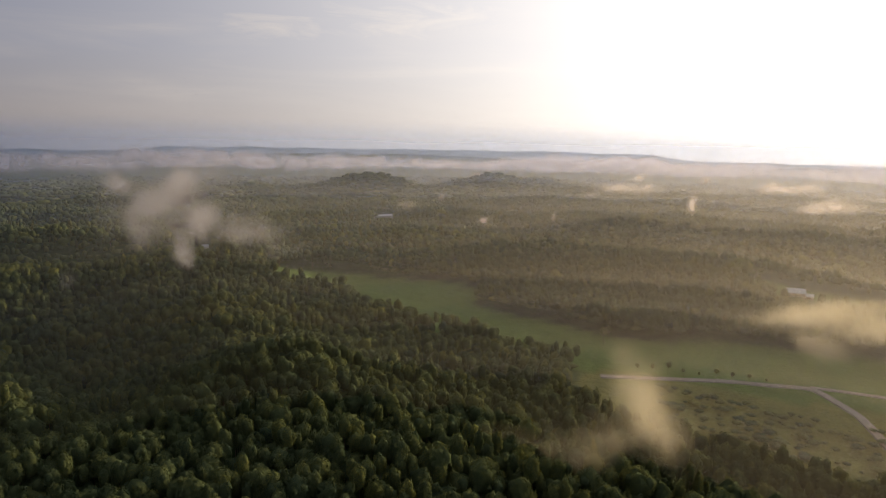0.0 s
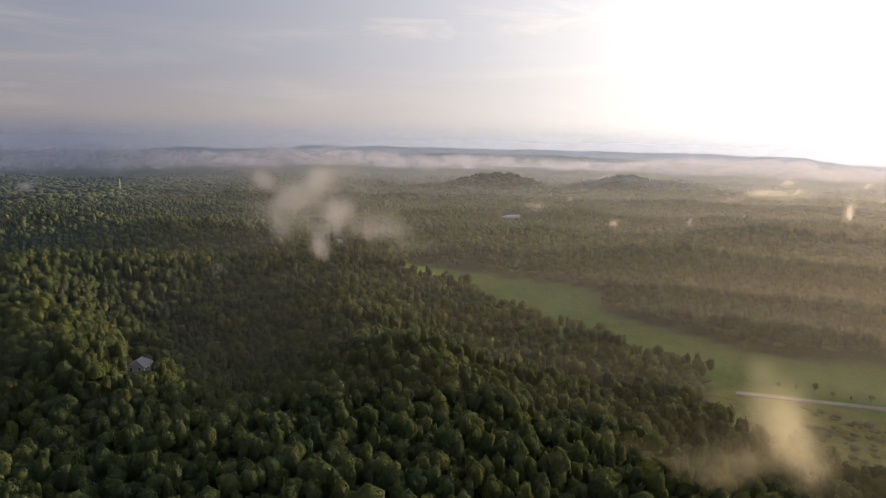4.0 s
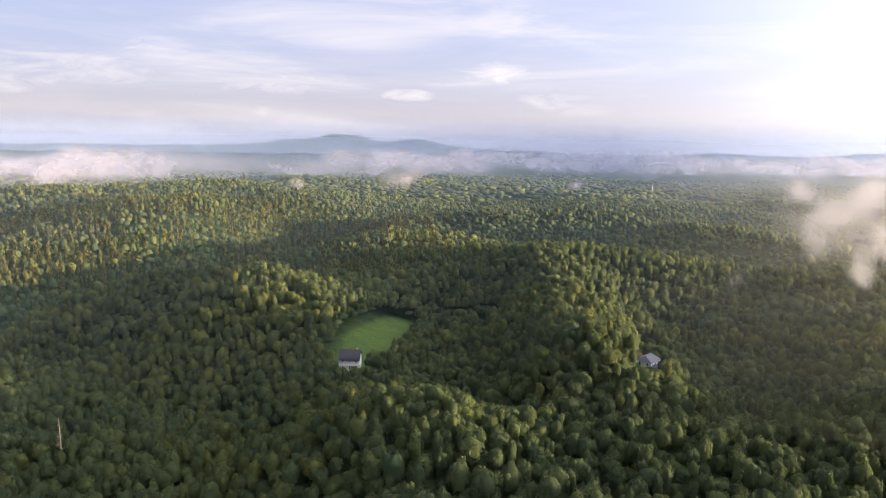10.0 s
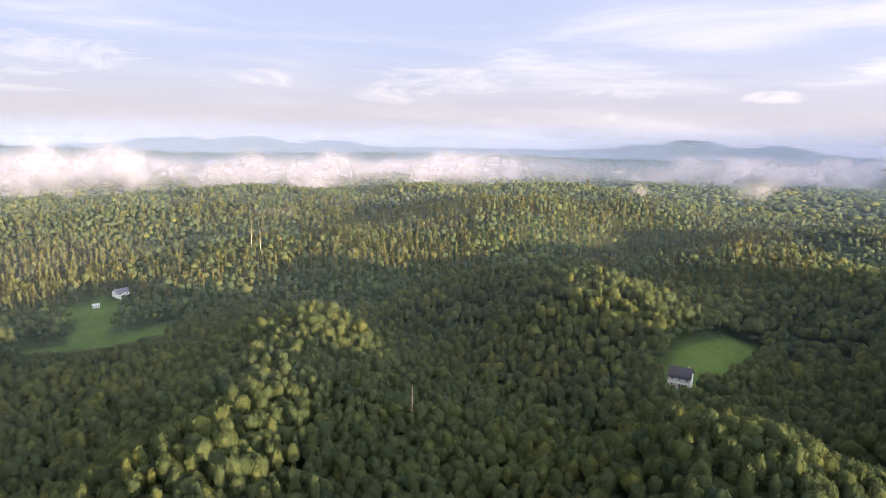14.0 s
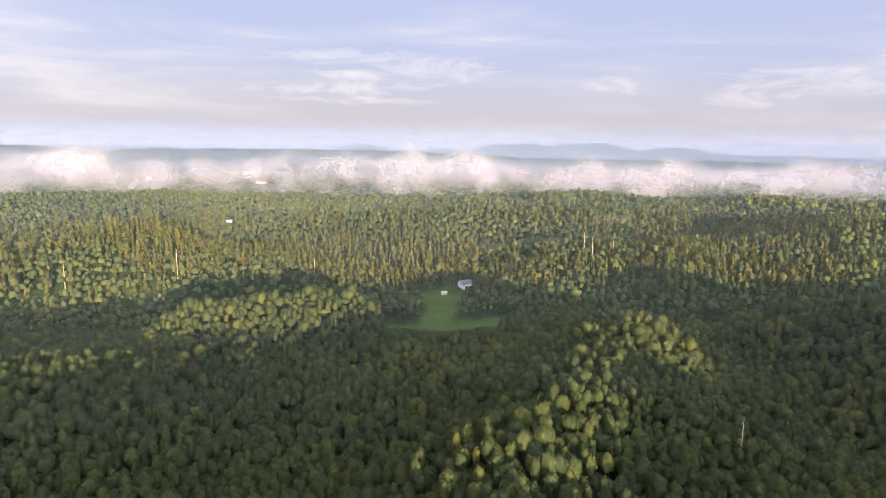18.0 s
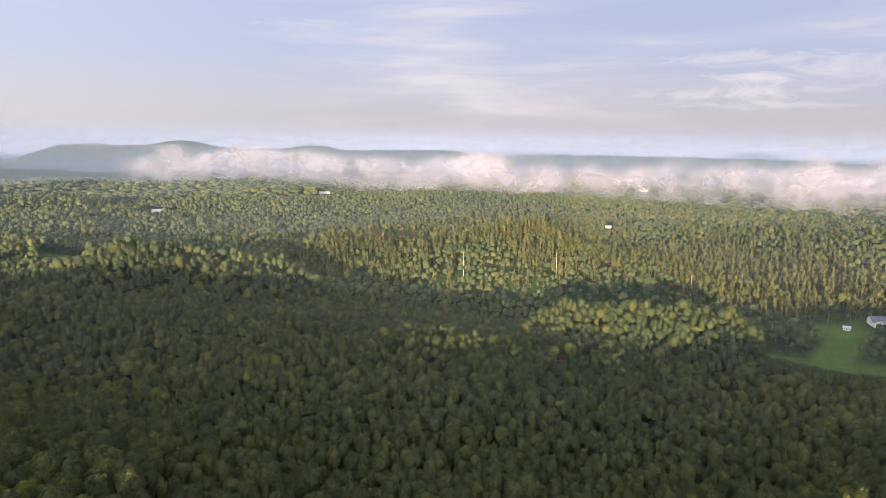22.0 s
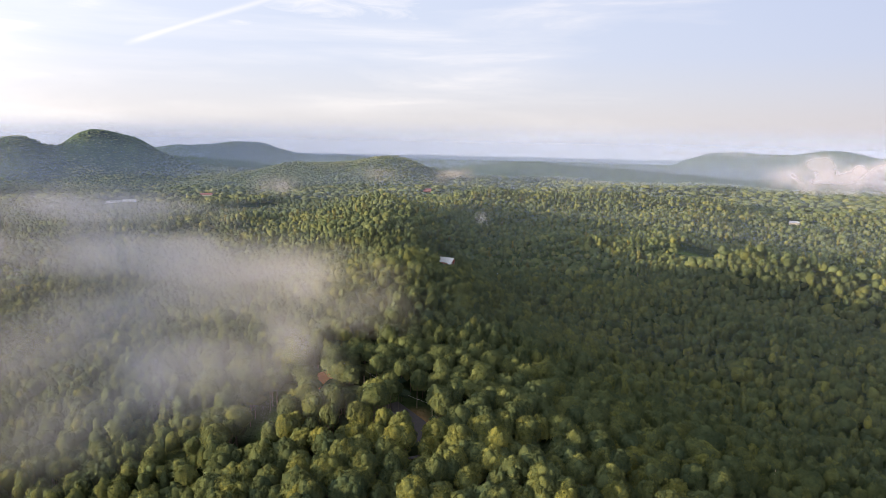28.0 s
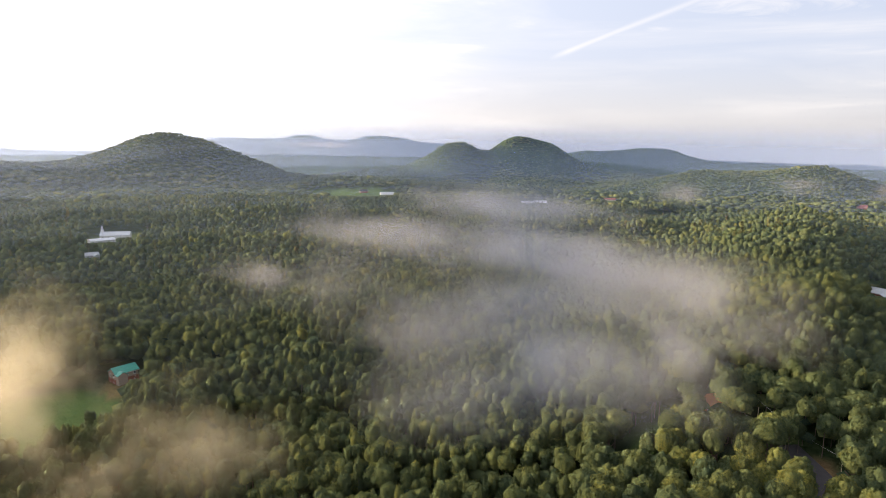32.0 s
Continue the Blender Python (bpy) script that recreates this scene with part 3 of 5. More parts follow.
def sizes(p, low, high):
    n = len(p)
    h = (rng.uniform(low, high, n) + 3.0 * rolling(p[:, 0], p[:, 1], 60, 51)) * rng.choice([0.72, 0.88, 1.0, 1.0, 1.1], n)
    tint = 0.42 + 0.14 * rolling(p[:, 0], p[:, 1], 130, 61) + rng.normal(0, 0.075, n)
    return h, (3.1 + 4.6 * rng.random(n) ** 1.4) * np.sqrt(np.maximum(h, 4) / 16), np.clip(tint, 0, 1)


LOW_GROWTH = []


def young(p, h):
    """In front of the houses the growth is young and low."""
    r = np.hypot(p[:, 0], p[:, 1])
    a = np.degrees(np.arctan2(-p[:, 0], p[:, 1])) % 360
    for az, rad, z, half in LOW_GROWTH:
        da = np.radians((a - az + 180) % 360 - 180) * rad
        line = 130 + (z - 130) * r / rad - p[:, 2]
        h = np.where((np.abs(da) < half) & (r < rad + half * 0.7), np.where(r < rad - half * 0.7 - 12, np.minimum(h, line), 0), h)
    return h


def woods(name, p, variants, pines, label, low=14, high=20, spread=1.0):
    p = p[young(p, np.full(len(p), 18.0)) > 3]
    share = pine_share(p)
    isp = rng.random(len(p)) < share
    q = p[~isp]
    h, w, tint = sizes(q, low, high)
    h = np.minimum(h, young(q, h))
    w = np.minimum(w, h * 0.9)
    joined(name, variants, q, h, w * spread, tint, [BROADLEAF, BARK, SPRAYS], label)
    if pines and isp.any():
        q = p[isp]
        h, w, tint = sizes(q, low + 3, high + 5)
        h = np.minimum(h, young(q, h))
        joined("pine_wood", pines, q, h, w * 2.2, tint, [PINE, PINE_BARK], "tall pines with bare reddish trunks on the ridge")


# ---- where the houses stand: direction, and how far below the level each is seen ----
def yard(az, el, half):
    p = sighted(az, el)
    LOW_GROWTH.append((az, math.hypot(p.x, p.y), p.z + 0.8, half))
    return p


YARDS = {
    "porch": yard(62.1, -20.0, 9), "gable": yard(36.15, -19.0, 7.5), "farm": yard(109.0, -12.9, 9),
    "shed": yard(110.8, -13.7, 4), "green": yard(253.9, -19.4, 10.5), "church": yard(253.8, -8.45, 22),
    "annex": yard(254.8, -8.75, 16), "white": yard(255.6, -9.85, 9), "cabin": yard(193.6, -11.1, 10),
    "cream": yard(166.1, -6.25, 10), "long": yard(152.9, -4.95, 16), "slope": yard(128.85, -7.45, 7),
    "inn": yard(126.2, -4.3, 14), "cedar": yard(204.4, -21.6, 3), "barn_a": yard(220.4, -5.75, 14),
    "barn_b": yard(219.2, -5.7, 14), "barn_c": yard(232.3, -5.3, 16), "barn_d": yard(234.3, -5.1, 9),
    "pink": yard(213.5, -5.3, 12), "small": yard(225.4, -5.25, 7), "meadow_barn": yard(331.6, -11.7, 8),
    "meadow_shed": yard(330.7, -11.8, 5), "brown": yard(132.3, -18.8, 2.5), "red": yard(195.4, -4.9, 10),
    "pond": yard(5.1, -7.0, 13), "plume": yard(23.7, -6.5, 9), "dell": yard(19.7, -9.4, 6),
    "teal": yard(179.9, -31.0, 4),
}
LOW_GROWTH.append((200.75, 250, ground_z(*away(200.75, 250)) + 3.5, 4))
LOW_GROWTH.append((196.2, 217, ground_z(*away(196.2, 217)) + 1, 6))
LOW_GROWTH.append((194.6, 226, ground_z(*away(194.6, 226)) + 3, 2))
LOW_GROWTH.append((85.3, 293, ground_z(*away(85.3, 293)) + 12, 3))
LOW_GROWTH.append((60.0, 370, ground_z(*away(60.0, 370)) + 1, 9))
LOW_GROWTH.append((58.6, 400, ground_z(*away(58.6, 400)) + 2, 9))
LOW_GROWTH.append((57.8, 440, ground_z(*away(57.8, 440)) + 1, 8))
for az in (115, 113, 111, 109, 107):
    LOW_GROWTH.append((az, 600, ground_z(*away(az, 600)) + 1, 12))
LOW_GROWTH.append((111, 660, ground_z(*away(111, 660)) + 1, 12))
LOW_GROWTH.append((235, 1430, ground_z(*away(235, 1430)) + 1, 60))
LOW_GROWTH.append((172.8, 825, ground_z(*away(172.8, 825)) + 1, 22))
SEEN0, SEEN1 = 320, 624
NEAR = [broadleaf(4, 8, 0.10, 3) for _ in range(14)]
SINGLE = [broadleaf(12, 30, 0.075, 4) for _ in range(8)]
MIDDLE = [broadleaf(1, 1, 0.13) for _ in range(14)]
FAR = [broadleaf(0, 1, 0.15) for _ in range(10)]
SPECK = [broadleaf(0, 0, 0.0) for _ in range(10)]
PINE_MID = [pine(50, 0.06, 4, 0.16 + 0.06 * k) for k in range(5)]
PINE_FAR = [pine(26, 0.085, 3, 0.12 + 0.08 * k) for k in range(5)]
RIDGE_AZ0, RIDGE_AZ1, RIDGE_R = 168, 214, 262


def plant():
    p = scatter(118, 340, 4.5, SEEN0, SEEN1)
    a = np.degrees(np.arctan2(-p[:, 0], p[:, 1])) % 360
    ridge = (a > RIDGE_AZ0) & (a < RIDGE_AZ1) & (np.hypot(p[:, 0], p[:, 1]) < RIDGE_R)
    woods("woodland", p[~ridge], NEAR, PINE_MID, "dense green broadleaf trees on the slopes", 13, 19)
    woods("woodland", scatter(340, 620, 4.9, SEEN0, SEEN1), MIDDLE, PINE_MID, "dense green broadleaf trees on the hills", 13, 19, 1.08)
    woods("woodland", scatter(620, 1250, 6.8, SEEN0, SEEN1), FAR, PINE_FAR, "wooded hillsides in morning haze", 14, 20, 1.22)
    far = np.concatenate([scatter(1250, 1700, 13.5, SEEN0, SEEN1), scatter(1700, 2450, 15, SEEN0, 553)])
    far[:, 2] -= 4
    woods("woodland", far, SPECK, None, "distant wooded hills in haze", 14, 20, 3.0)
    far = np.concatenate([scatter(1700, 2450, 10.5, 193, 264), scatter(2450, 2750, 10.5, 208, 236)])
    far[:, 2] -= 6
    woods("woodland", far, SPECK, None, "distant wooded hillsides in shade and haze", 10, 13, 2.3)
    far = np.concatenate([scatter(2750, 3000, 15, 208, 236), scatter(2450, 3900, 24, 236, 262), scatter(2450, 4000, 22, 150, 176)])
    far[:, 2] -= 8
    woods("woodland", far, SPECK, None, "distant wooded mountain sides in haze", 11, 14, 2.8)
    woods("woodland", np.concatenate([scatter(165, 1250, 16, SEEN1 - 360, SEEN0), scatter(60, 118, 13)]), SPECK, None, "wooded slopes", 14, 20, 3.0)
    for r0, r1, gap in ((165, 340, 8.5), (340, 620, 9.5)):
        q = scatter(r0, r1, gap, SEEN0, SEEN1)
        h = np.minimum(rng.uniform(7, 11, len(q)), young(q, np.full(len(q), 18.0)))
        q, h = q[h > 3], h[h > 3]
        joined("undergrowth", SPECK, q, h, h * rng.uniform(0.9, 1.2, len(q)), np.clip(rng.normal(0.32, 0.13, len(q)), 0, 1), [BROADLEAF, BARK, SPRAYS], "lower green trees closing the canopy")
    woods("woodland", scatter(118, 160, 4.5, RIDGE_AZ0, RIDGE_AZ1), NEAR, None, "dense green broadleaf trees on the ridge")
    near = scatter(160, RIDGE_R, 5.5, RIDGE_AZ0, RIDGE_AZ1)
    near = near[np.argsort(np.hypot(near[:, 0], near[:, 1]))]
    woods("woodland", near[300:], SINGLE, None, "dense green broadleaf trees on the ridge", 15, 20, 1.45)
    return near[:300]


ridge_trees = plant()


def shrubs():
    a, r = np.radians(rng.uniform(318, 341, 420)), rng.uniform(262, 350, 420)
    x, y = -r * np.sin(a), r * np.cos(a)
    p = np.stack([x, y, height(x, y) - 0.4], -1)
    h = rng.uniform(1.2, 4.0, len(p))
    joined("shrubs", MIDDLE, p, h, h * rng.uniform(1.2, 2.0, len(p)), np.clip(rng.normal(0.3, 0.15, len(p)), 0, 1), [BROADLEAF, BARK, SPRAYS], "low shrubs scattered over the rough field")


shrubs()



# ---- things ----
def part(name, bm, material, parent, label=""):
    me = bpy.data.meshes.new(name)
    bm.to_mesh(me)
    bm.free()
    me.materials.append(material)
    ob = new(name, me)
    ob.parent = parent
    if label:
        tagged(ob, label)
    return ob


def thing(name, label, category, m, group="", kind=""):
    ob = new(name)
    ob.empty_display_size = 1
    ob.matrix_world = m
    return tagged(ob, label, category, group, kind)


def box(bm, x0, x1, y0, y1, z0, z1):
    v = [bm.verts.new((x, y, z)) for x in (x0, x1) for y in (y0, y1) for z in (z0, z1)]
    for f in ((0, 1, 3, 2), (4, 6, 7, 5), (0, 4, 5, 1), (2, 3, 7, 6), (0, 2, 6, 4), (1, 5, 7, 3)):
        bm.faces.new([v[k] for k in f])
    return bm


def solid(x0, x1, y0, y1, z0, z1, bevel=0.0):
    bm = box(bmesh.new(), x0, x1, y0, y1, z0, z1)
    if bevel:
        bmesh.ops.bevel(bm, geom=bm.edges[:], offset=bevel, segments=1, affect="EDGES")
    return bm


def rod(bm, a, b, r0, r1, n=6):
    """A tapered round bar from a to b."""
    a, b = Vector(a), Vector(b)
    q = (b - a).to_track_quat("Z", "Y")
    rings = []
    for p, r in ((a, r0), (b, r1)):
        rings.append([bm.verts.new(p + q @ Vector((r * math.cos(k * 2 * math.pi / n), r * math.sin(k * 2 * math.pi / n), 0))) for k in range(n)])
    for k in range(n):
        j = (k + 1) % n
        bm.faces.new((rings[0][k], rings[0][j], rings[1][j], rings[1][k]))
    bm.faces.new(rings[0][::-1])
    bm.faces.new(rings[1])
    return bm


def gable_body(w, d, h, rise):
    """Walls with gable ends at both ends of x."""
    bm = bmesh.new()
    pts = [(-d / 2, -2.0), (d / 2, -2.0), (d / 2, h), (0, h + rise), (-d / 2, h)]
    ends = [[bm.verts.new((x, y, z)) for y, z in pts] for x in (-w / 2, w / 2)]
    bm.faces.new(ends[0][::-1])
    bm.faces.new(ends[1])
    for k in range(5):
        j = (k + 1) % 5
        bm.faces.new((ends[0][k], ends[0][j], ends[1][j], ends[1][k]))
    bmesh.ops.recalc_face_normals(bm, faces=bm.faces)
    return bm


def gable_roof(w, d, h, rise, over=0.5, thick=0.22, hip=0.0):
    """Two sloping slabs that meet at the ridge; hip shortens the ridge."""
    bm = bmesh.new()
    slope = rise / (d / 2)
    e = d / 2 + over
    ze, zr = h - over * slope + 0.06, h + rise + 0.06
    for s in (-1, 1):
        low = [(-w / 2 - over, s * e, ze), (w / 2 + over, s * e, ze)]
        top = [(w / 2 + over - hip, 0, zr), (-w / 2 - over + hip, 0, zr)]
        up = [bm.verts.new((x, y, z + thick)) for x, y, z in low + top]
        dn = [bm.verts.new((x, y, z)) for x, y, z in low + top]
        bm.faces.new(up), bm.faces.new(dn[::-1])
        for k in range(4):
            j = (k + 1) % 4
            bm.faces.new((up[k], dn[k], dn[j], up[j]))
    if hip:
        for s in (-1, 1):
            pts = [(s * (w / 2 + over), -e, ze + thick), (s * (w / 2 + over), e, ze + thick), (s * (w / 2 + over - hip), 0, zr + thick)]
            bm.faces.new([bm.verts.new(p) for p in pts])
    bmesh.ops.recalc_face_normals(bm, faces=bm.faces)
    return bm


def window_at(parent, x, y, z, along="x", w=1.0, h=1.4, side=-1):
    """A framed window with a sill on a wall that faces -y (along x) or the ends of x (along y)."""
    bm = bmesh.new()
    t, f = 0.06, 0.1
    glass = bmesh.new()
    sill = bmesh.new()
    for (u0, u1, z0, z1) in ((-w / 2 - f, -w / 2, -h / 2 - f, h / 2 + f), (w / 2, w / 2 + f, -h / 2 - f, h / 2 + f),
                             (-w / 2, w / 2, h / 2, h / 2 + f), (-w / 2, w / 2, -h / 2 - f, -h / 2), (-w / 2, w / 2, -0.03, 0.03)):
        if along == "x":
            box(bm, x + u0, x + u1, y + side * t, y - side * 0.02, z + z0, z + z1)
        else:
            box(bm, x + side * t, x - side * 0.02, y + u0, y + u1, z + z0, z + z1)
    if along == "x":
        box(glass, x - w / 2, x + w / 2, y + side * 0.03, y - side * 0.01, z - h / 2, z + h / 2)
        box(sill, x - w / 2 - 0.15, x + w / 2 + 0.15, y + side * 0.14, y, z - h / 2 - f - 0.06, z - h / 2 - f)
    else:
        box(glass, x + side * 0.03, x - side * 0.01, y - w / 2, y + w / 2, z - h / 2, z + h / 2)
        box(sill, x + side * 0.14, x, y - w / 2 - 0.15, y + w / 2 + 0.15, z - h / 2 - f - 0.06, z - h / 2 - f)
    for b in (bm, glass, sill):
        bmesh.ops.recalc_face_normals(b, faces=b.faces)
    win = part("window", bm, TRIM, parent)
    part("pane", glass, PANE, win, "dark glass pane")
    part("sill", sill, TRIM, win)


def house(label, place, turn, w, d, h, rise, wall, roof, storeys=1, porch=False, wing=None, chimney=False, hip=0.0,
          category="house", name="house", across=3, lower=None, gables=True):
    """A gabled house whose long side faces the lookout, turned by turn degrees."""
    az = math.degrees(math.atan2(-place.x, place.y))
    ob = thing(name, label, category, pose(place.x, place.y, place.z, 0, 0, az + turn))
    part("wall", gable_body(w, d, h, rise if not hip else 0.01), wall, ob)
    part("roof", gable_roof(w, d, h, rise, hip=hip), roof, ob)
    part("ridge_cap", solid(-w / 2 - 0.5 + hip, w / 2 + 0.5 - hip, -0.14, 0.14, h + rise + 0.24, h + rise + 0.34), roof, ob)
    part("gutter", solid(-w / 2 - 0.5, w / 2 + 0.5, -d / 2 - 0.62, -d / 2 - 0.5, h - 0.5 * rise / (d / 2) - 0.02, h - 0.5 * rise / (d / 2) + 0.12, 0.02), TRIM, ob, "white rain gutter")
    floor_h = h / storeys
    for s in range(storeys):
        for k in range(across):
            x = (k - (across - 1) / 2) * w / across
            if s == 0 and k == across // 2:
                part("door", solid(x - 0.5, x + 0.5, -d / 2 - 0.05, -d / 2 + 0.02, 0.05, 2.1, 0.01), DOOR_WOOD, ob, "dark painted front door")
            else:
                window_at(ob, x, -d / 2, s * floor_h + floor_h * 0.55)
        for sd in (-1, 1):
            for y in ((-d / 4, d / 4) if d > 7 else (0,)):
                window_at(ob, sd * w / 2, y, s * floor_h + floor_h * 0.55, "y", side=sd)
    if lower:
        part("lower_wall", solid(-w / 2 - 0.06, w / 2 + 0.06, -d / 2 - 0.06, d / 2 + 0.06, -2.0, floor_h * 0.95, 0.02), lower, ob, "dark red lower storey")
    if porch:
        deep = 2.4
        for s in range(storeys):
            z = s * floor_h
            part("porch_floor", solid(-w / 2, w / 2, -d / 2 - deep, -d / 2 - 0.07, z - 0.25, z - 0.02, 0.02), TRIM, ob)
            rail = bmesh.new()
            box(rail, -w / 2, w / 2, -d / 2 - deep, -d / 2 - deep + 0.08, z + 0.9, z + 1.0)
            for k in range(int(w / 0.3)):
                box(rail, -w / 2 + k * 0.3, -w / 2 + k * 0.3 + 0.05, -d / 2 - deep + 0.02, -d / 2 - deep + 0.06, z, z + 0.9)
            part("railing", rail, TRIM, ob)
            for k in range(5):
                x = -w / 2 + 0.15 + k * (w - 0.3) / 4
                part("post", solid(x - 0.14, x + 0.14, -d / 2 - deep, -d / 2 - deep + 0.28, z, z + floor_h - 0.25, 0.02), TRIM, ob, "white porch post")
        bm = bmesh.new()
        y0, y1 = -d / 2 - deep - 0.4, -d / 2 - 0.5
        v = [bm.verts.new(p) for p in ((-w / 2 - 0.5, y0, h - 0.3), (w / 2 + 0.5, y0, h - 0.3), (w / 2 + 0.5, y1, h + 0.2), (-w / 2 - 0.5, y1, h + 0.2))]
        bm.faces.new(v)
        bmesh.ops.solidify(bm, geom=bm.faces[:], thickness=0.18)
        part("porch_roof", bm, roof, ob)
    if wing:
        wx, ww, wd, wh = wing
        piece = part("wing", gable_body(wd, ww, wh, ww * 0.28), wall, ob)
        piece.matrix_local = pose(wx, -d / 2 - wd / 2 + 0.05, 0, 0, 0, 90)
        top = part("wing_roof", gable_roof(wd, ww, wh, ww * 0.28), roof, ob)
        top.matrix_local = pose(wx, -d / 2 - wd / 2 + 0.05, 0, 0, 0, 90)
    if chimney:
        part("chimney", solid(w / 2 - 2.2, w / 2 - 1.3, 0.3, 1.2, h, h + rise + 1.1, 0.03), TAN_WALL, ob, "brick chimney")
    return ob


Y = YARDS
house("white two-storey house with a dark roof and a double front porch", Y["porch"], -10, 10.5, 7.5, 6.0, 3.4, WHITE_WALL, DARK_ROOF, 2, porch=True, chimney=True)
house("white house with a grey hipped roof among tall trees", Y["gable"], 66, 10, 8.5, 5.2, 2.4, WHITE_WALL, GREY_ROOF, 2, wing=(-1.5, 4.5, 4.0, 2.6), hip=2.2)
house("white farmhouse with a grey gabled roof at the field's edge", Y["farm"], 28, 13, 9, 3.6, 3.0, WHITE_WALL, GREY_ROOF, 1, wing=(-3, 6, 5, 2.8))
house("small white shed with a flat pitched roof in the field", Y["shed"], 0, 6, 4, 2.4, 0.9, WHITE_WALL, PALE_ROOF, 1, category="shed", name="shed")
house("house with a green metal roof and a dark red lower storey", Y["green"], 26, 12, 7.5, 5.6, 2.3, TAN_WALL, GREEN_ROOF, 2, wing=(-3.4, 5.0, 2.5, 5.2), lower=RED_WALL)
church = house("white church with a long pale roof and a small steeple", Y["church"], -12, 32, 13, 4.5, 3.4, WHITE_WALL, PALE_ROOF, 1, category="church", name="church", across=5)
part("steeple_base", solid(-15.6, -13.0, -1.3, 1.3, 4.5, 10.5, 0.05), WHITE_WALL, church)
part("spire", rod(bmesh.new(), (-14.3, 0, 10.5), (-14.3, 0, 15.5), 1.7, 0.05, 8), PALE_ROOF, church, "pale pointed spire")
house("low hall with a pale flat-pitched roof beside the church", Y["annex"], 14, 26, 15, 3.6, 1.6, WHITE_WALL, PALE_ROOF, 1, category="hall", name="hall", across=5)
house("white house with a pale roof among trees", Y["white"], 20, 13, 8, 3.2, 2.2, WHITE_WALL, PALE_ROOF, 1, wing=(3, 5, 4, 2.6))
house("timber cabin with a pale metal roof on the wooded ridge", Y["cabin"], -24, 14, 9, 3.6, 3.2, RED_WALL, PALE_ROOF, 1, wing=(4, 6, 5, 2.6), category="cabin", name="cabin")
house("cream house beside a small clearing", Y["cream"], -15, 15, 8, 3.4, 2.0, CREAM_WALL, PALE_ROOF)
house("long low white building on the ridge", Y["long"], 4, 20, 8, 3.0, 1.6, WHITE_WALL, PALE_ROOF, 1, across=7, category="building", name="building")
house("small white house on the wooded slope", Y["slope"], 10, 7.5, 6, 2.8, 1.7, WHITE_WALL, PALE_ROOF)
house("large house with a red roof on the far hill", Y["inn"], -8, 24, 11, 6.5, 3.5, CREAM_WALL, RED_ROOF, 2, across=5)
house("orange cedar house half hidden by trees", Y["cedar"], 38, 10, 8, 4.6, 2.8, ORANGE_WALL, ORANGE_WALL, 2)
house("long white farm building on the valley floor", Y["barn_a"], 6, 30, 11, 3.6, 2.0, WHITE_WALL, PALE_ROOF, 1, across=6, category="barn", name="barn")
house("white farm building on the valley floor", Y["barn_b"], -10, 24, 10, 3.6, 2.0, WHITE_WALL, PALE_ROOF, 1, across=5, category="barn", name="barn")
house("long white barn at the meadow's edge", Y["barn_c"], 10, 30, 12, 4.0, 2.6, WHITE_WALL, PALE_ROOF, 1, across=6, category="barn", name="barn")
house("dark barn at the meadow's edge", Y["barn_d"], 8, 16, 10, 4.0, 3.4, RED_WALL, DARK_ROOF, 1, category="barn", name="barn")
house("house with a reddish roof on the valley floor", Y["pink"], -5, 22, 10, 3.4, 2.2, CREAM_WALL, RED_ROOF, 1, across=4)
house("small white house on the valley floor", Y["small"], 12, 12, 8, 3.2, 2.0, WHITE_WALL, PALE_ROOF)
house("tan barn at the edge of the meadow", Y["meadow_barn"], 10, 13, 8, 3.6, 2.6, TAN_WALL, PALE_ROOF, 1, category="barn", name="barn")
house("small tan shed at the edge of the meadow", Y["meadow_shed"], -8, 7, 5, 2.6, 1.2, TAN_WALL, PALE_ROOF, 1, category="shed", name="shed")
house("brown-roofed house sunk among trees", Y["brown"], 16, 9, 7, 3.4, 2.2, TAN_WALL, BROWN_ROOF)
house("red barn on the far hillside", Y["red"], 5, 16, 10, 4.2, 3.2, RED_WALL, RED_ROOF, 1, category="barn", name="barn")
house("long pale-roofed building in the wooded valley", Y["pond"], 22, 30, 12, 3.4, 1.6, WHITE_WALL, PALE_ROOF, 1, across=6, category="building", name="building")
house("white house in the wooded valley", Y["plume"], -10, 14, 8, 3.4, 2.0, WHITE_WALL, PALE_ROOF)
house("small white house under the trees", Y["dell"], 8, 10, 7, 3.2, 2.0, WHITE_WALL, PALE_ROOF)
house("house with a green metal roof below the lookout", Y["teal"], 24, 13, 9, 3.6, 2.4, TAN_WALL, GREEN_ROOF)


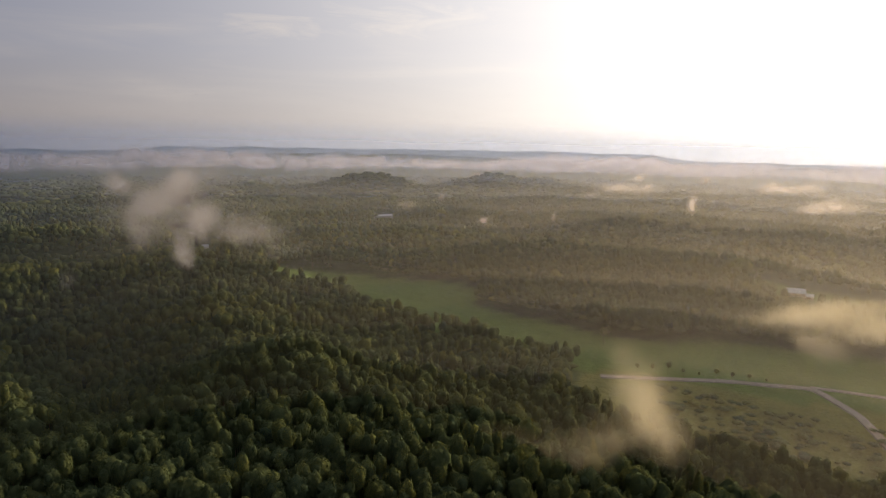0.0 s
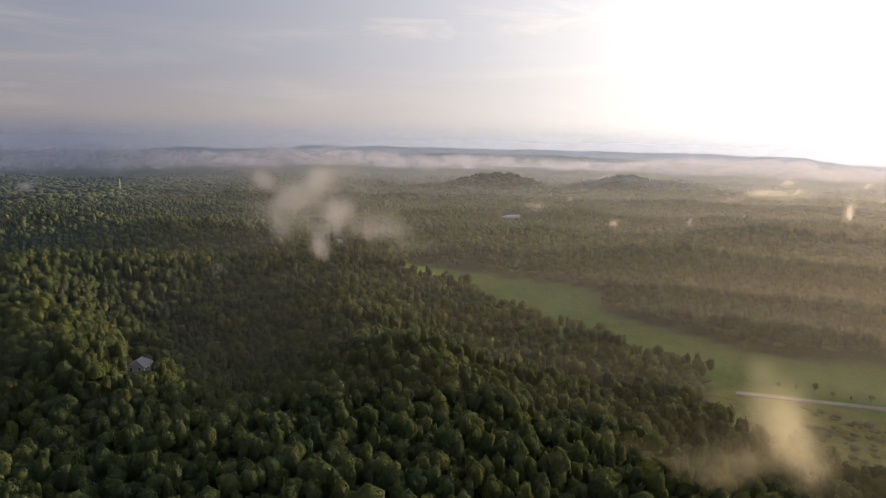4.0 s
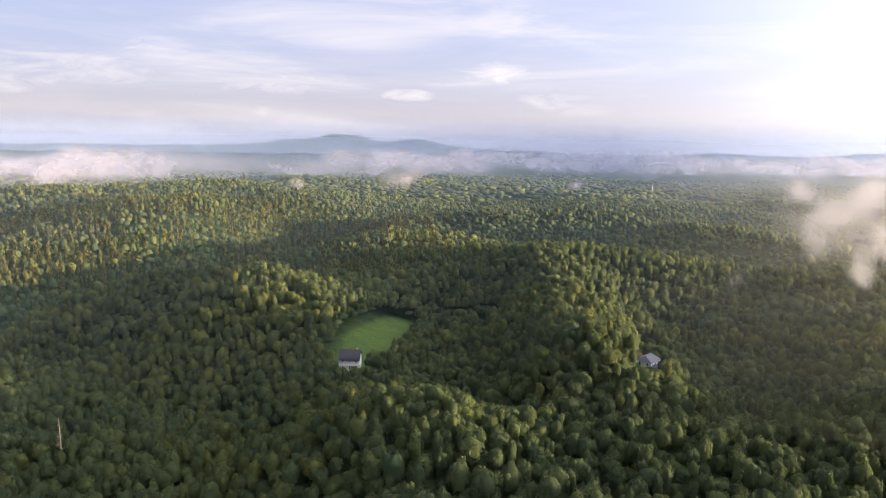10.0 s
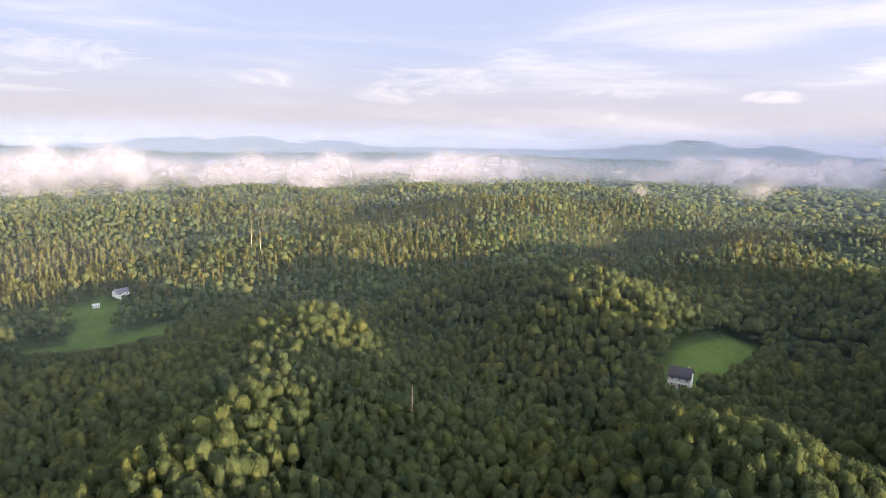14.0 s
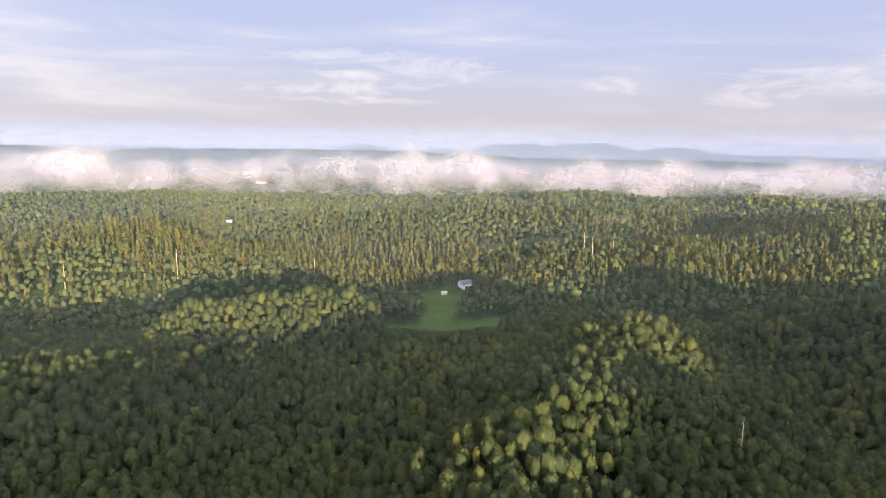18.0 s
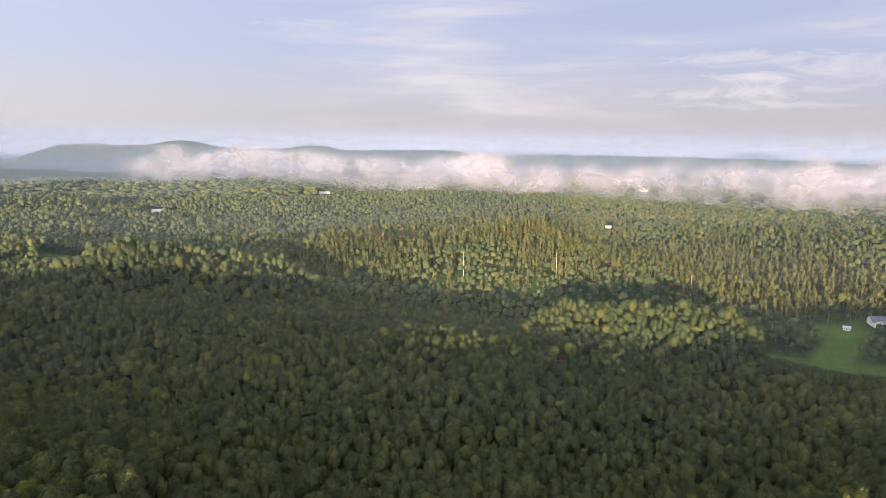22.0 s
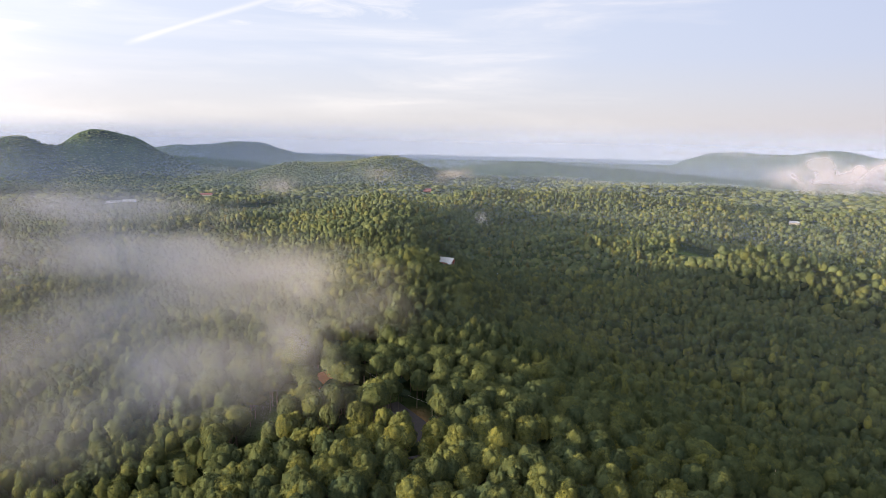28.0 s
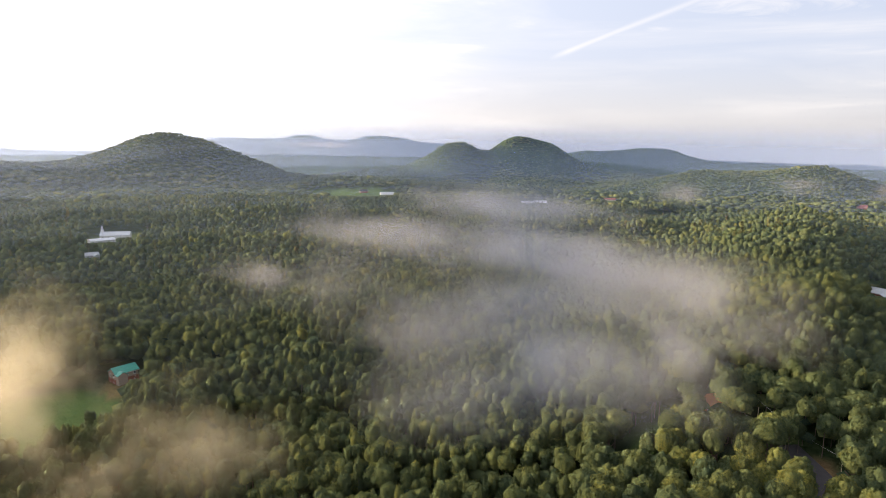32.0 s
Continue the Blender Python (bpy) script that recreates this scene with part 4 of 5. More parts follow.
def strip(name, label, stops, width, material, lift=0.25):
    """A road that follows the ground through the stops."""
    pts = []
    for (a, b) in zip(stops[:-1], stops[1:]):
        for k in range(14):
            pts.append(Vector(a).lerp(Vector(b), k / 14))
    pts.append(Vector(stops[-1]))
    for _ in range(6):
        pts = [pts[0]] + [(pts[k - 1] + 2 * pts[k] + pts[k + 1]) / 4 for k in range(1, len(pts) - 1)] + [pts[-1]]
    bm = bmesh.new()
    rows = []
    for k, p in enumerate(pts):
        d = (pts[min(k + 1, len(pts) - 1)] - pts[max(k - 1, 0)]).normalized()
        side = Vector((-d.y, d.x)) * width / 2
        row = []
        for q, drop in ((p - side * 1.2, -0.5), (p - side, 0), (p, 0.06), (p + side, 0), (p + side * 1.2, -0.5)):
            row.append(bm.verts.new((q.x, q.y, ground_z(p.x, p.y) + lift + drop)))
        rows.append(row)
    for a, b in zip(rows[:-1], rows[1:]):
        for k in range(4):
            bm.faces.new((a[k], a[k + 1], b[k + 1], b[k]))
    bmesh.ops.recalc_face_normals(bm, faces=bm.faces)
    ob = part(name, bm, material, None)
    return tagged(ob, label, "road", kind="structure")


strip("road", "pale country road along the meadows", [away(346, 352), away(342.5, 358), away(336, 378), away(329.7, 392), away(326.5, 365), away(323.5, 325), away(318, 285)], 4.2, PALE_ROAD, 0.5)
strip("road", "narrow farm track branching from the country road", [away(329.9, 393), away(325, 400), away(318, 410)], 3.0, PALE_ROAD, 0.5)
strip("drive", "dark asphalt drive on the wooded ridge", [away(196.8, 204), away(196.2, 215), away(195.9, 226), away(198.5, 240)], 8.0, ASPHALT, 0.35)
strip("ditch", "dark hedge-lined ditch across the meadow", [away(10.3, 560), away(8.0, 520), away(6.5, 480), away(3.0, 455)], 1.4, BARK, 0.5)


# ---- single trees ----
def object_leaf(name, loose=0.0):
    m = leaf_material(name, *LEAF_TONES, loose=loose)
    t = m.node_tree
    info = t.nodes.new("ShaderNodeObjectInfo")
    att = [n for n in t.nodes if n.type == "ATTRIBUTE"][0]
    shifted = maths(t, "MULTIPLY_ADD", info.outputs["Random"], 0.4, 0.26)
    for link in list(att.outputs["Fac"].links):
        t.links.new(shifted, link.to_socket)
    return m


TREE_LEAF = object_leaf("tree_leaves")
TREE_SPRAYS = object_leaf("tree_sprays", 0.5)


def make_tree(seed):
    """A broadleaf tree of height 1: tapered trunk, forked limbs, and a crown of many leaf clumps with gaps."""
    top = thing("tree", "green broadleaf tree with a full rounded crown", "tree", pose(0, 0, 0), "trees on the ridge below the lookout")
    v, f, m = broadleaf(24, 160, 0.055)
    me = mesh_from("crown", v, f, [TREE_LEAF, BARK, TREE_SPRAYS], True, m)
    c = new("crown", me)
    c.parent = top
    bm = bmesh.new()
    rod(bm, (0, 0, -0.08), (0.01, 0.0, 0.42), 0.045, 0.028, 7)
    rod(bm, (0.01, 0, 0.40), (0.0, 0.01, 0.78), 0.028, 0.009, 6)
    rnd = random.Random(seed)
    for k in range(6):
        a = k * 1.05 + rnd.uniform(-0.3, 0.3)
        z = rnd.uniform(0.32, 0.55)
        rod(bm, (0.008, 0, z), (0.3 * math.cos(a), 0.3 * math.sin(a), z + rnd.uniform(0.1, 0.2)), 0.018, 0.007, 5)
    part("trunk", bm, BARK, top)
    return top


PROTOS = [make_tree(k) for k in range(7)]


def set_trees(spots, low, high, group=""):
    for p in spots:
        src = PROTOS[int(rng.integers(0, len(PROTOS)))]
        h = rng.uniform(low, high)
        w = h * rng.uniform(0.30, 0.46)
        m = pose(p[0], p[1], p[2], rng.uniform(-3, 3), rng.uniform(-3, 3), rng.uniform(0, 360)) @ Matrix.Diagonal((w, w, h, 1))
        ob = copy_thing(src, m)
        if group:
            tagged(ob, group=group)


keep = ridge_trees[young(ridge_trees, np.full(len(ridge_trees), 18.0)) > 10]
set_trees(keep, 15, 22)
roadside = [away(343 - 1.25 * k, 366 + 2.2 * k) for k in range(9)]
set_trees([(x, y, ground_z(x, y)) for x, y in roadside], 4, 8, "trees along the country road")
lone = [away(345.5, 432), away(345.9, 415), away(1.7, 625), away(359.7, 600), away(0.6, 612), away(2.9, 640)]
set_trees([(x, y, ground_z(x, y)) for x, y in lone], 8, 12, "single trees in the meadow")


for k, p in enumerate(PROTOS):
    x, y = away(225 + 7 * k, 118)
    p.matrix_world = pose(x, y, ground_z(x, y)) @ Matrix.Diagonal((8, 8, 17, 1))


def dead_tree(place, h, seed, label):
    rnd = random.Random(seed)
    ob = thing("dead_tree", label, "tree", pose(place[0], place[1], place[2]), "bare dead trees")
    part("trunk", rod(bmesh.new(), (0, 0, -1), (0.2, 0, h), 0.42, 0.08, 8), PALE_BARK, ob)
    for k in range(16):
        z = h * rnd.uniform(0.4, 0.95)
        a, n = rnd.uniform(0, 6.28), rnd.uniform(1.2, 4.2) * (1.25 - z / h)
        bm = rod(bmesh.new(), (0.1, 0, z), (n * math.cos(a), n * math.sin(a), z + rnd.uniform(-0.3, 0.9)), 0.10, 0.03, 5)
        part("branch", bm, PALE_BARK, ob)


def at_ground(az, r):
    x, y = away(az, r)
    return x, y, ground_z(x, y)


for k, (az, r, h) in enumerate([(85.3, 292, 25), (98.9, 742, 38), (98.2, 728, 36), (96.5, 735, 28), (141, 690, 30), (148, 760, 28), (133, 700, 30), (122, 690, 26), (165.5, 243, 17)]):
    dead_tree(at_ground(az, r), h, k, "bare pale dead tree standing above the canopy")

# ---- mast, pole and wires ----
def mast(place, h):
    ob = thing("radio_mast", "slender grey lattice radio mast above the trees", "mast", pose(*place))
    legs = [(1.1 * math.cos(a), 1.1 * math.sin(a)) for a in (0, 2.094, 4.189)]
    for x, y in legs:
        part("leg", rod(bmesh.new(), (x, y, -1), (x * 0.6, y * 0.6, h), 0.22, 0.16, 6), STEEL, ob)
    n = int(h / 4)
    for k in range(n):
        bm = bmesh.new()
        for j in range(3):
            a, b = legs[j], legs[(j + 1) % 3]
            s0, s1 = 1 - 0.4 * k / n, 1 - 0.4 * (k + 1) / n
            rod(bm, (a[0] * s0, a[1] * s0, k * 4), (b[0] * s1, b[1] * s1, k * 4 + 4), 0.09, 0.09, 4)
        part("brace", bm, STEEL, ob)
    part("antenna", rod(bmesh.new(), (0, 0, h), (0, 0, h + 5), 0.12, 0.05, 6), STEEL, ob)


p = sighted(36.75, -5.2)
mast(p, 130 - math.hypot(p.x, p.y) * math.tan(radians(3.95)) - p.z)


def utility_pole(place, h):
    ob = thing("utility_pole", "weathered wooden utility pole with a crossarm", "pole", pose(*place, 0, 0, 20))
    part("post", rod(bmesh.new(), (0, 0, -1), (0, 0, h), 0.19, 0.13, 8), PALE_BARK, ob)
    part("crossarm", solid(-1.2, 1.2, -0.07, 0.07, h - 0.9, h - 0.75, 0.01), PALE_BARK, ob)
    for x in (-1.05, 0.4, 1.05):
        part("insulator", rod(bmesh.new(), (x, 0, h - 0.75), (x, 0, h - 0.5), 0.06, 0.04, 6), TRIM, ob)
    part("transformer", rod(bmesh.new(), (0.35, -0.2, h - 2.2), (0.35, -0.2, h - 1.2), 0.26, 0.26, 10), STEEL, ob, "grey transformer can")


pole_at = at_ground(200.75, 252)
POLE_H = max(9.0, 130 - 252 * math.tan(radians(19.95)) - pole_at[2])
utility_pole(pole_at, POLE_H)
lamp_at = at_ground(194.6, 228)
lamp = thing("yard_light", "white yard light on a wooden post by the drive", "lamp", pose(*lamp_at))
part("post", rod(bmesh.new(), (0, 0, -0.5), (0, 0, 8.0), 0.13, 0.1, 8), PALE_BARK, lamp)
part("lamp_head", rod(bmesh.new(), (0, -0.2, 7.2), (0, -0.2, 8.1), 0.42, 0.3, 10), TRIM, lamp, "white lamp head")
wire = bmesh.new()
a, b = Vector((pole_at[0], pole_at[1], pole_at[2] + POLE_H - 0.6)), Vector((lamp_at[0], lamp_at[1], lamp_at[2] + 7.6))
for k in range(12):
    f0, f1 = k / 12, (k + 1) / 12
    rod(wire, a.lerp(b, f0) - Vector((0, 0, 6 * f0 * (1 - f0))), a.lerp(b, f1) - Vector((0, 0, 6 * f1 * (1 - f1))), 0.03, 0.03, 4)
tagged(part("power_line", wire, STEEL, None), "sagging power line between the pole and the yard light", "cable")


# ---- morning mist and haze ----
def mist_material(name, size, gain, cut, colour, front, haze=False):
    """Thin drifting droplets: scatters sunlight both ways and lets the rest through."""
    m, t = nodes_of(name)
    geo = t.nodes.new("ShaderNodeNewGeometry")
    fade = t.nodes.new("ShaderNodeAttribute")
    fade.attribute_name = "fade"
    n = noise_tex(t, geo.outputs["Position"], 1.0 / size, 7, 0.60, 0.2)
    if haze:
        alpha = maths(t, "MULTIPLY", fade.outputs["Fac"], maths(t, "MULTIPLY_ADD", n.outputs["Fac"], 0.24, 0.88), clamp=True)
    else:
        soft = maths(t, "POWER", fade.outputs["Fac"], 0.75)
        body = maths(t, "MULTIPLY_ADD", fade.outputs["Fac"], 0.30, n.outputs["Fac"])
        puffs = ramp(t, body, [(cut, (0, 0, 0)), (cut + 0.31, (1, 1, 1))])
        puffs.color_ramp.interpolation = "EASE"
        alpha = maths(t, "MULTIPLY", maths(t, "MULTIPLY", puffs.outputs[0], gain), soft, clamp=True)
    d = add(t, "ShaderNodeBsdfDiffuse", Color=(*colour, 1))
    tr = add(t, "ShaderNodeBsdfTranslucent", Color=(*colour, 1))
    both = add(t, "ShaderNodeMixShader", Fac=1 - front)
    t.links.new(d.outputs[0], both.inputs[1])
    t.links.new(tr.outputs[0], both.inputs[2])
    clear = t.nodes.new("ShaderNodeBsdfTransparent")
    mx = t.nodes.new("ShaderNodeMixShader")
    t.links.new(alpha, mx.inputs["Fac"])
    t.links.new(clear.outputs[0], mx.inputs[1])
    t.links.new(both.outputs[0], mx.inputs[2])
    out = t.nodes.new("ShaderNodeOutputMaterial")
    t.links.new(mx.outputs[0], out.inputs[0])
    return m


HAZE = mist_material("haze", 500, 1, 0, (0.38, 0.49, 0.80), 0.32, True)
SUN_HAZE = mist_material("sun_glare_haze", 260, 1, 0, (0.96, 0.89, 0.79), 0.2, True)
MIST_FAR = mist_material("mist_bank", 58, 0.44, 0.52, (0.58, 0.57, 0.70), 0.34)
MIST_MID = mist_material("mist_plume", 34, 0.5, 0.46, (0.56, 0.53, 0.53), 0.4)
# warm tint: the sun's gold is put into the mist's own colour
MIST_GOLD = mist_material("sun_tinted_mist", 24, 0.36, 0.47, (0.45, 0.42, 0.34), 0.25)
MIST_WISP = mist_material("mist_wisp", 17, 0.36, 0.49, (0.50, 0.50, 0.54), 0.35)
MIST_NEAR = mist_material("mist_veil", 48, 0.26, 0.45, (0.58, 0.58, 0.64), 0.5)


def sheet(az0, az1, r, z_low, z_high, na, nz, fade):
    """A curved upright sheet of mist: arrays of verts, faces and fade."""
    u, v = np.meshgrid(np.linspace(0, 1, na), np.linspace(0, 1, nz))
    a = np.radians(az0 + (az1 - az0) * u)
    z = z_low + (z_high - z_low) * v
    x, y = -r * np.sin(a), r * np.cos(a)
    idx = np.arange(na * nz).reshape(nz, na)
    f = np.stack([idx[:-1, :-1], idx[:-1, 1:], idx[1:, 1:], idx[1:, :-1]], -1).reshape(-1, 4)
    return np.stack([x, y, z], -1).reshape(-1, 3), f, fade(u, v, x, y, z).ravel()


def mist(name, label, material, sheets):
    V, Fc, A, n = [], [], [], 0
    for v, f, a in sheets:
        V.append(v), Fc.append(f + n), A.append(a)
        n += len(v)
    me = mesh_from(name, np.concatenate(V), np.concatenate(Fc), [material], True, attrs=[("fade", np.concatenate(A))])
    return tagged(new(name, me), label, "mist", kind="stuff")


def haze_layers():
    layers = []
    # blue-tinted sheets imitate distance haze; the nearest ones lift the dark tones
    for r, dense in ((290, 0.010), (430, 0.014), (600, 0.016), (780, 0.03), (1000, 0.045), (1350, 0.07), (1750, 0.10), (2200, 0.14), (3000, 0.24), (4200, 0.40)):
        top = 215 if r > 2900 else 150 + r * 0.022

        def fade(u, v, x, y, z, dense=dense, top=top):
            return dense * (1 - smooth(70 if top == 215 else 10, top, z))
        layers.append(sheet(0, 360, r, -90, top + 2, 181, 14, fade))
    mist("haze", "thin blue-tinted sheets of morning haze over the hills", HAZE, layers)
    # cream sheets, densest below the sun: valley haze plus the sun's glare painted in
    layers = []
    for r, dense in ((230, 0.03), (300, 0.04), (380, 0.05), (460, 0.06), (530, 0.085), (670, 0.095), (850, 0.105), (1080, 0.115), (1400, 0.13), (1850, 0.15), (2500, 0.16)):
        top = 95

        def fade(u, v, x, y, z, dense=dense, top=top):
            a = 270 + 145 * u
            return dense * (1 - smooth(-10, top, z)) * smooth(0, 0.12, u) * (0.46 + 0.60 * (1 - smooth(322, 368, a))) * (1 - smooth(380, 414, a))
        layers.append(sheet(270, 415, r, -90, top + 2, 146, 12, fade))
    mist("haze", "pale cream haze over the meadows, thickened as glare towards the sun", SUN_HAZE, layers)


haze_layers()


def bank(az0, az1, r, el0, el1, amount, label, material=MIST_FAR, count=4, depth=0.10, puff=0.30, seed=0):
    """A bank of mist seen between two heights (degrees from the level), in several sheets one behind the other."""
    out = []
    for k in range(count):
        rk = r * (1 + depth * (k / max(count - 1, 1) - 0.5))
        z0, z1 = 130 + rk * math.tan(radians(el0)), 130 + rk * math.tan(radians(el1))

        def fade(u, v, x, y, z, k=k):
            along = np.radians(az0 + (az1 - az0) * u) * r
            crest = 0.80 + puff * rolling(along, 0 * z, r * 0.09, seed + k, 2)
            foot = 0.30 - puff * 1.1 * rolling(along + 400 - 0.6 * z, 0 * z, r * 0.05, seed + 5 + k, 2)
            edge = smooth(0, 0.2, u) * smooth(0, 0.2, 1 - u)
            return amount * edge * smooth(0, 0.30, crest - v) * smooth(-0.35, 0.35, v - foot) * smooth(2, 16, z - height(x, y)) * smooth(0, 0.08, v) * smooth(0, 0.10, 1 - v)
        na = max(24, int(abs(az1 - az0) * 3.2))
        out.append(sheet(az0, az1, rk, z0, z1, na, 24, fade))
    mist("mist", label, material, out)


def plume(az, r, el, half_az, half_el, amount, label, material=MIST_MID, count=4, depth=0.14, seed=0, slant=0.0, tilt=0.0):
    """A ragged plume of mist with soft edges all round."""
    out = []
    for k in range(count):
        rk = r * (1 + depth * (k / max(count - 1, 1) - 0.5))
        z0, z1 = 130 + rk * math.tan(radians(el - half_el)), 130 + rk * math.tan(radians(el + half_el))

        def fade(u, v, x, y, z, k=k):
            uu = (u - 0.5) * 2 - slant * (v - 0.5) * 2
            vv = (v - 0.5) * 2 + tilt * (u - 0.5) * 2
            d = np.sqrt(uu ** 2 + vv ** 2) * 1.12 + 0.40 * rolling(u * 260 + 90 * seed, v * 200 + 40 * k, 60, seed + k, 3)
            edge = smooth(0, 0.15, u) * smooth(0, 0.15, 1 - u) * smooth(0, 0.1, v) * smooth(0, 0.1, 1 - v)
            return amount * np.exp(-2.6 * d * d) * (1 - smooth(0.7, 1.15, d)) * edge * smooth(6, 26, z - height(x, y))
        out.append(sheet(az - half_az, az + half_az, rk, z0, z1, 28, 22, fade))
    mist("mist", label, material, out)


bank(-85, 44, 3000, -3.9, -0.9, 1.15, "long white bank of mist before the far ridge", seed=1, count=4)
bank(18, 68, 2600, -3.9, -0.9, 1.0, "white bank of mist over the wooded lowland", seed=2, count=4)
bank(44, 96, 2100, -4.8, -1.2, 0.85, "thin broken mist over the wooded lowland", seed=3)
bank(74, 120, 1400, -5.8, -0.9, 0.9, "billowing white mist behind the ridge", seed=4)
bank(98, 156, 1340, -6.0, -0.3, 0.85, "billowing white mist behind the ridge", seed=5)
bank(134, 172, 1900, -4.3, -0.5, 0.95, "drifting mist below the mountain", seed=6)
bank(160, 178, 3500, -1.6, -0.7, 0.5, "thin cloud round the mountain top", seed=7, count=3)
for az, el, wide, tall, much, lean in ((25.9, -4.0, 1.9, 1.7, 1.0, 0.3), (21.4, -3.9, 2.0, 1.9, 1.0, -0.3), (23.5, -5.6, 2.8, 2.0, 0.75, 0.0), (20.0, -6.8, 2.3, 2.4, 0.8, -0.4),
                                       (25.0, -7.4, 1.5, 2.4, 0.55, 0.4), (21.6, -9.4, 1.3, 2.2, 0.7, 0.3), (17.0, -8.4, 3.6, 1.3, 0.45, -0.3), (13.5, -9.6, 3.4, 1.1, 0.35, 0.2), (29.6, -11.0, 1.2, 1.4, 0.4, -0.4), (22.5, -6.0, 6.5, 5.0, 0.6, -0.3), (16.5, -8.0, 6.0, 3.0, 0.4, 0.2)):
    plume(az, 340, el, wide, tall, much, "ragged plume of mist rising from the woods", MIST_WISP, 5, 0.14, int(az), lean)
for az, el, wide, tall, far in ((0.3, -5.3, 0.5, 0.6, 1250), (357.4, -3.4, 0.6, 0.6, 2000), (350.7, -6.9, 0.5, 0.9, 950), (347.6, -4.7, 1.2, 0.4, 1400), (343.9, -3.2, 0.9, 0.6, 2000),
                                (343.1, -3.9, 0.5, 0.5, 1700), (334.1, -3.6, 1.0, 0.8, 1800), (330.9, -5.0, 1.8, 0.8, 1250), (338.7, -3.2, 0.6, 0.5, 2000), (345.4, -4.1, 1.0, 0.4, 1600),
                                (352.5, -8.9, 0.5, 0.7, 800), (331.7, -3.5, 1.6, 0.7, 1900), (356.5, -7.1, 1.2, 0.6, 930), (57.1, -4.1, 1.6, 1.2, 1450), (42.9, -4.3, 1.0, 0.8, 1450)):
    plume(az, far, el, wide, tall, 1.0, "thin wisp of mist rising from the woods", count=3, seed=int(az) + 3, slant=-0.5)
plume(66.5, 1300, -5.0, 1.4, 1.6, 0.7, "small wisp of mist rising from the woods", seed=13, count=3)
plume(58, 1500, -4.3, 2.2, 1.3, 0.6, "small wisp of mist rising from the woods", seed=14, count=3)
plume(97, 1000, -6.9, 3.5, 1.4, 0.3, "thin wisp of mist over the slope", seed=15, count=3)
plume(2.9, 1100, -6.3, 1.5, 1.5, 0.85, "wisp of mist rising from the woods", seed=16, count=3)
plume(339.6, 1080, -5.2, 0.6, 1.7, 1.0, "thin column of mist rising from the woods", seed=17, count=3)
plume(350.4, 950, -7.2, 0.7, 1.3, 0.7, "thin wisp of mist rising from the woods", seed=18, count=3)
plume(337.1, 980, -6.9, 0.9, 0.5, 0.9, "thin wisp of mist rising from the woods", seed=19, count=3)
plume(346.8, 860, -8.2, 2.2, 0.6, 0.6, "thin wisp of mist over the trees", seed=20, count=3)
plume(345, 1450, -4.1, 4.0, 0.7, 0.7, "broken mist over the far woods", seed=21, count=3)
plume(333, 1700, -3.7, 3.5, 0.7, 0.8, "broken mist over the far woods", seed=22, count=3)
plume(329.5, 1100, -4.8, 2.5, 0.9, 0.8, "broken mist over the far woods", seed=23, count=3)
GOLDEN = "golden sunlit mist drifting over the meadow"
plume(330.5, 430, -13.0, 7.5, 1.9, 0.85, GOLDEN, MIST_GOLD, 4, 0.16, 24, 0.0, 1.1)
plume(326, 420, -13.4, 5.5, 2.6, 0.8, GOLDEN, MIST_GOLD, 4, 0.16, 46, 0.0, 0.5)
plume(329.5, 400, -15.2, 4.5, 1.4, 0.8, GOLDEN, MIST_GOLD, 3, 0.16, 47, 0.0, -0.8)
plume(341.5, 225, -21.8, 4.6, 6.0, 0.55, GOLDEN, MIST_GOLD, 5, 0.16, 25, 0.65)
plume(346.5, 215, -25.4, 5.0, 4.6, 0.5, GOLDEN, MIST_GOLD, 4, 0.16, 48, -0.5)
plume(352, 225, -27, 9.0, 3.4, 0.6, "faint golden mist over the treetops", MIST_GOLD, 3, 0.16, 26)
plume(2, 240, -26, 9.0, 2.6, 0.45, "faint golden mist over the treetops", MIST_GOLD, 3, 0.16, 27)
plume(212, 450, -14.2, 16, 7.0, 0.95, "broad grey veil of mist over the wooded slope", MIST_NEAR, 6, 0.6, 31, 0.3)
plume(214.5, 225, -19.0, 15, 7.0, 0.65, "grey mist over the wooded slope", MIST_NEAR, 5, 0.4, 49, 0.4)
plume(207.5, 200, -17.0, 6, 5.0, 0.6, "grey mist over the ridge", MIST_NEAR, 4, 0.4, 50, 0.5)
plume(203.5, 320, -14.0, 9, 6.5, 0.8, "grey mist along the ridge", MIST_NEAR, 5, 0.3, 52, 0.5)
plume(236, 420, -14.0, 14, 7.5, 0.35, "thin grey mist over the woods", MIST_NEAR, 4, 0.4, 54, 0.2)
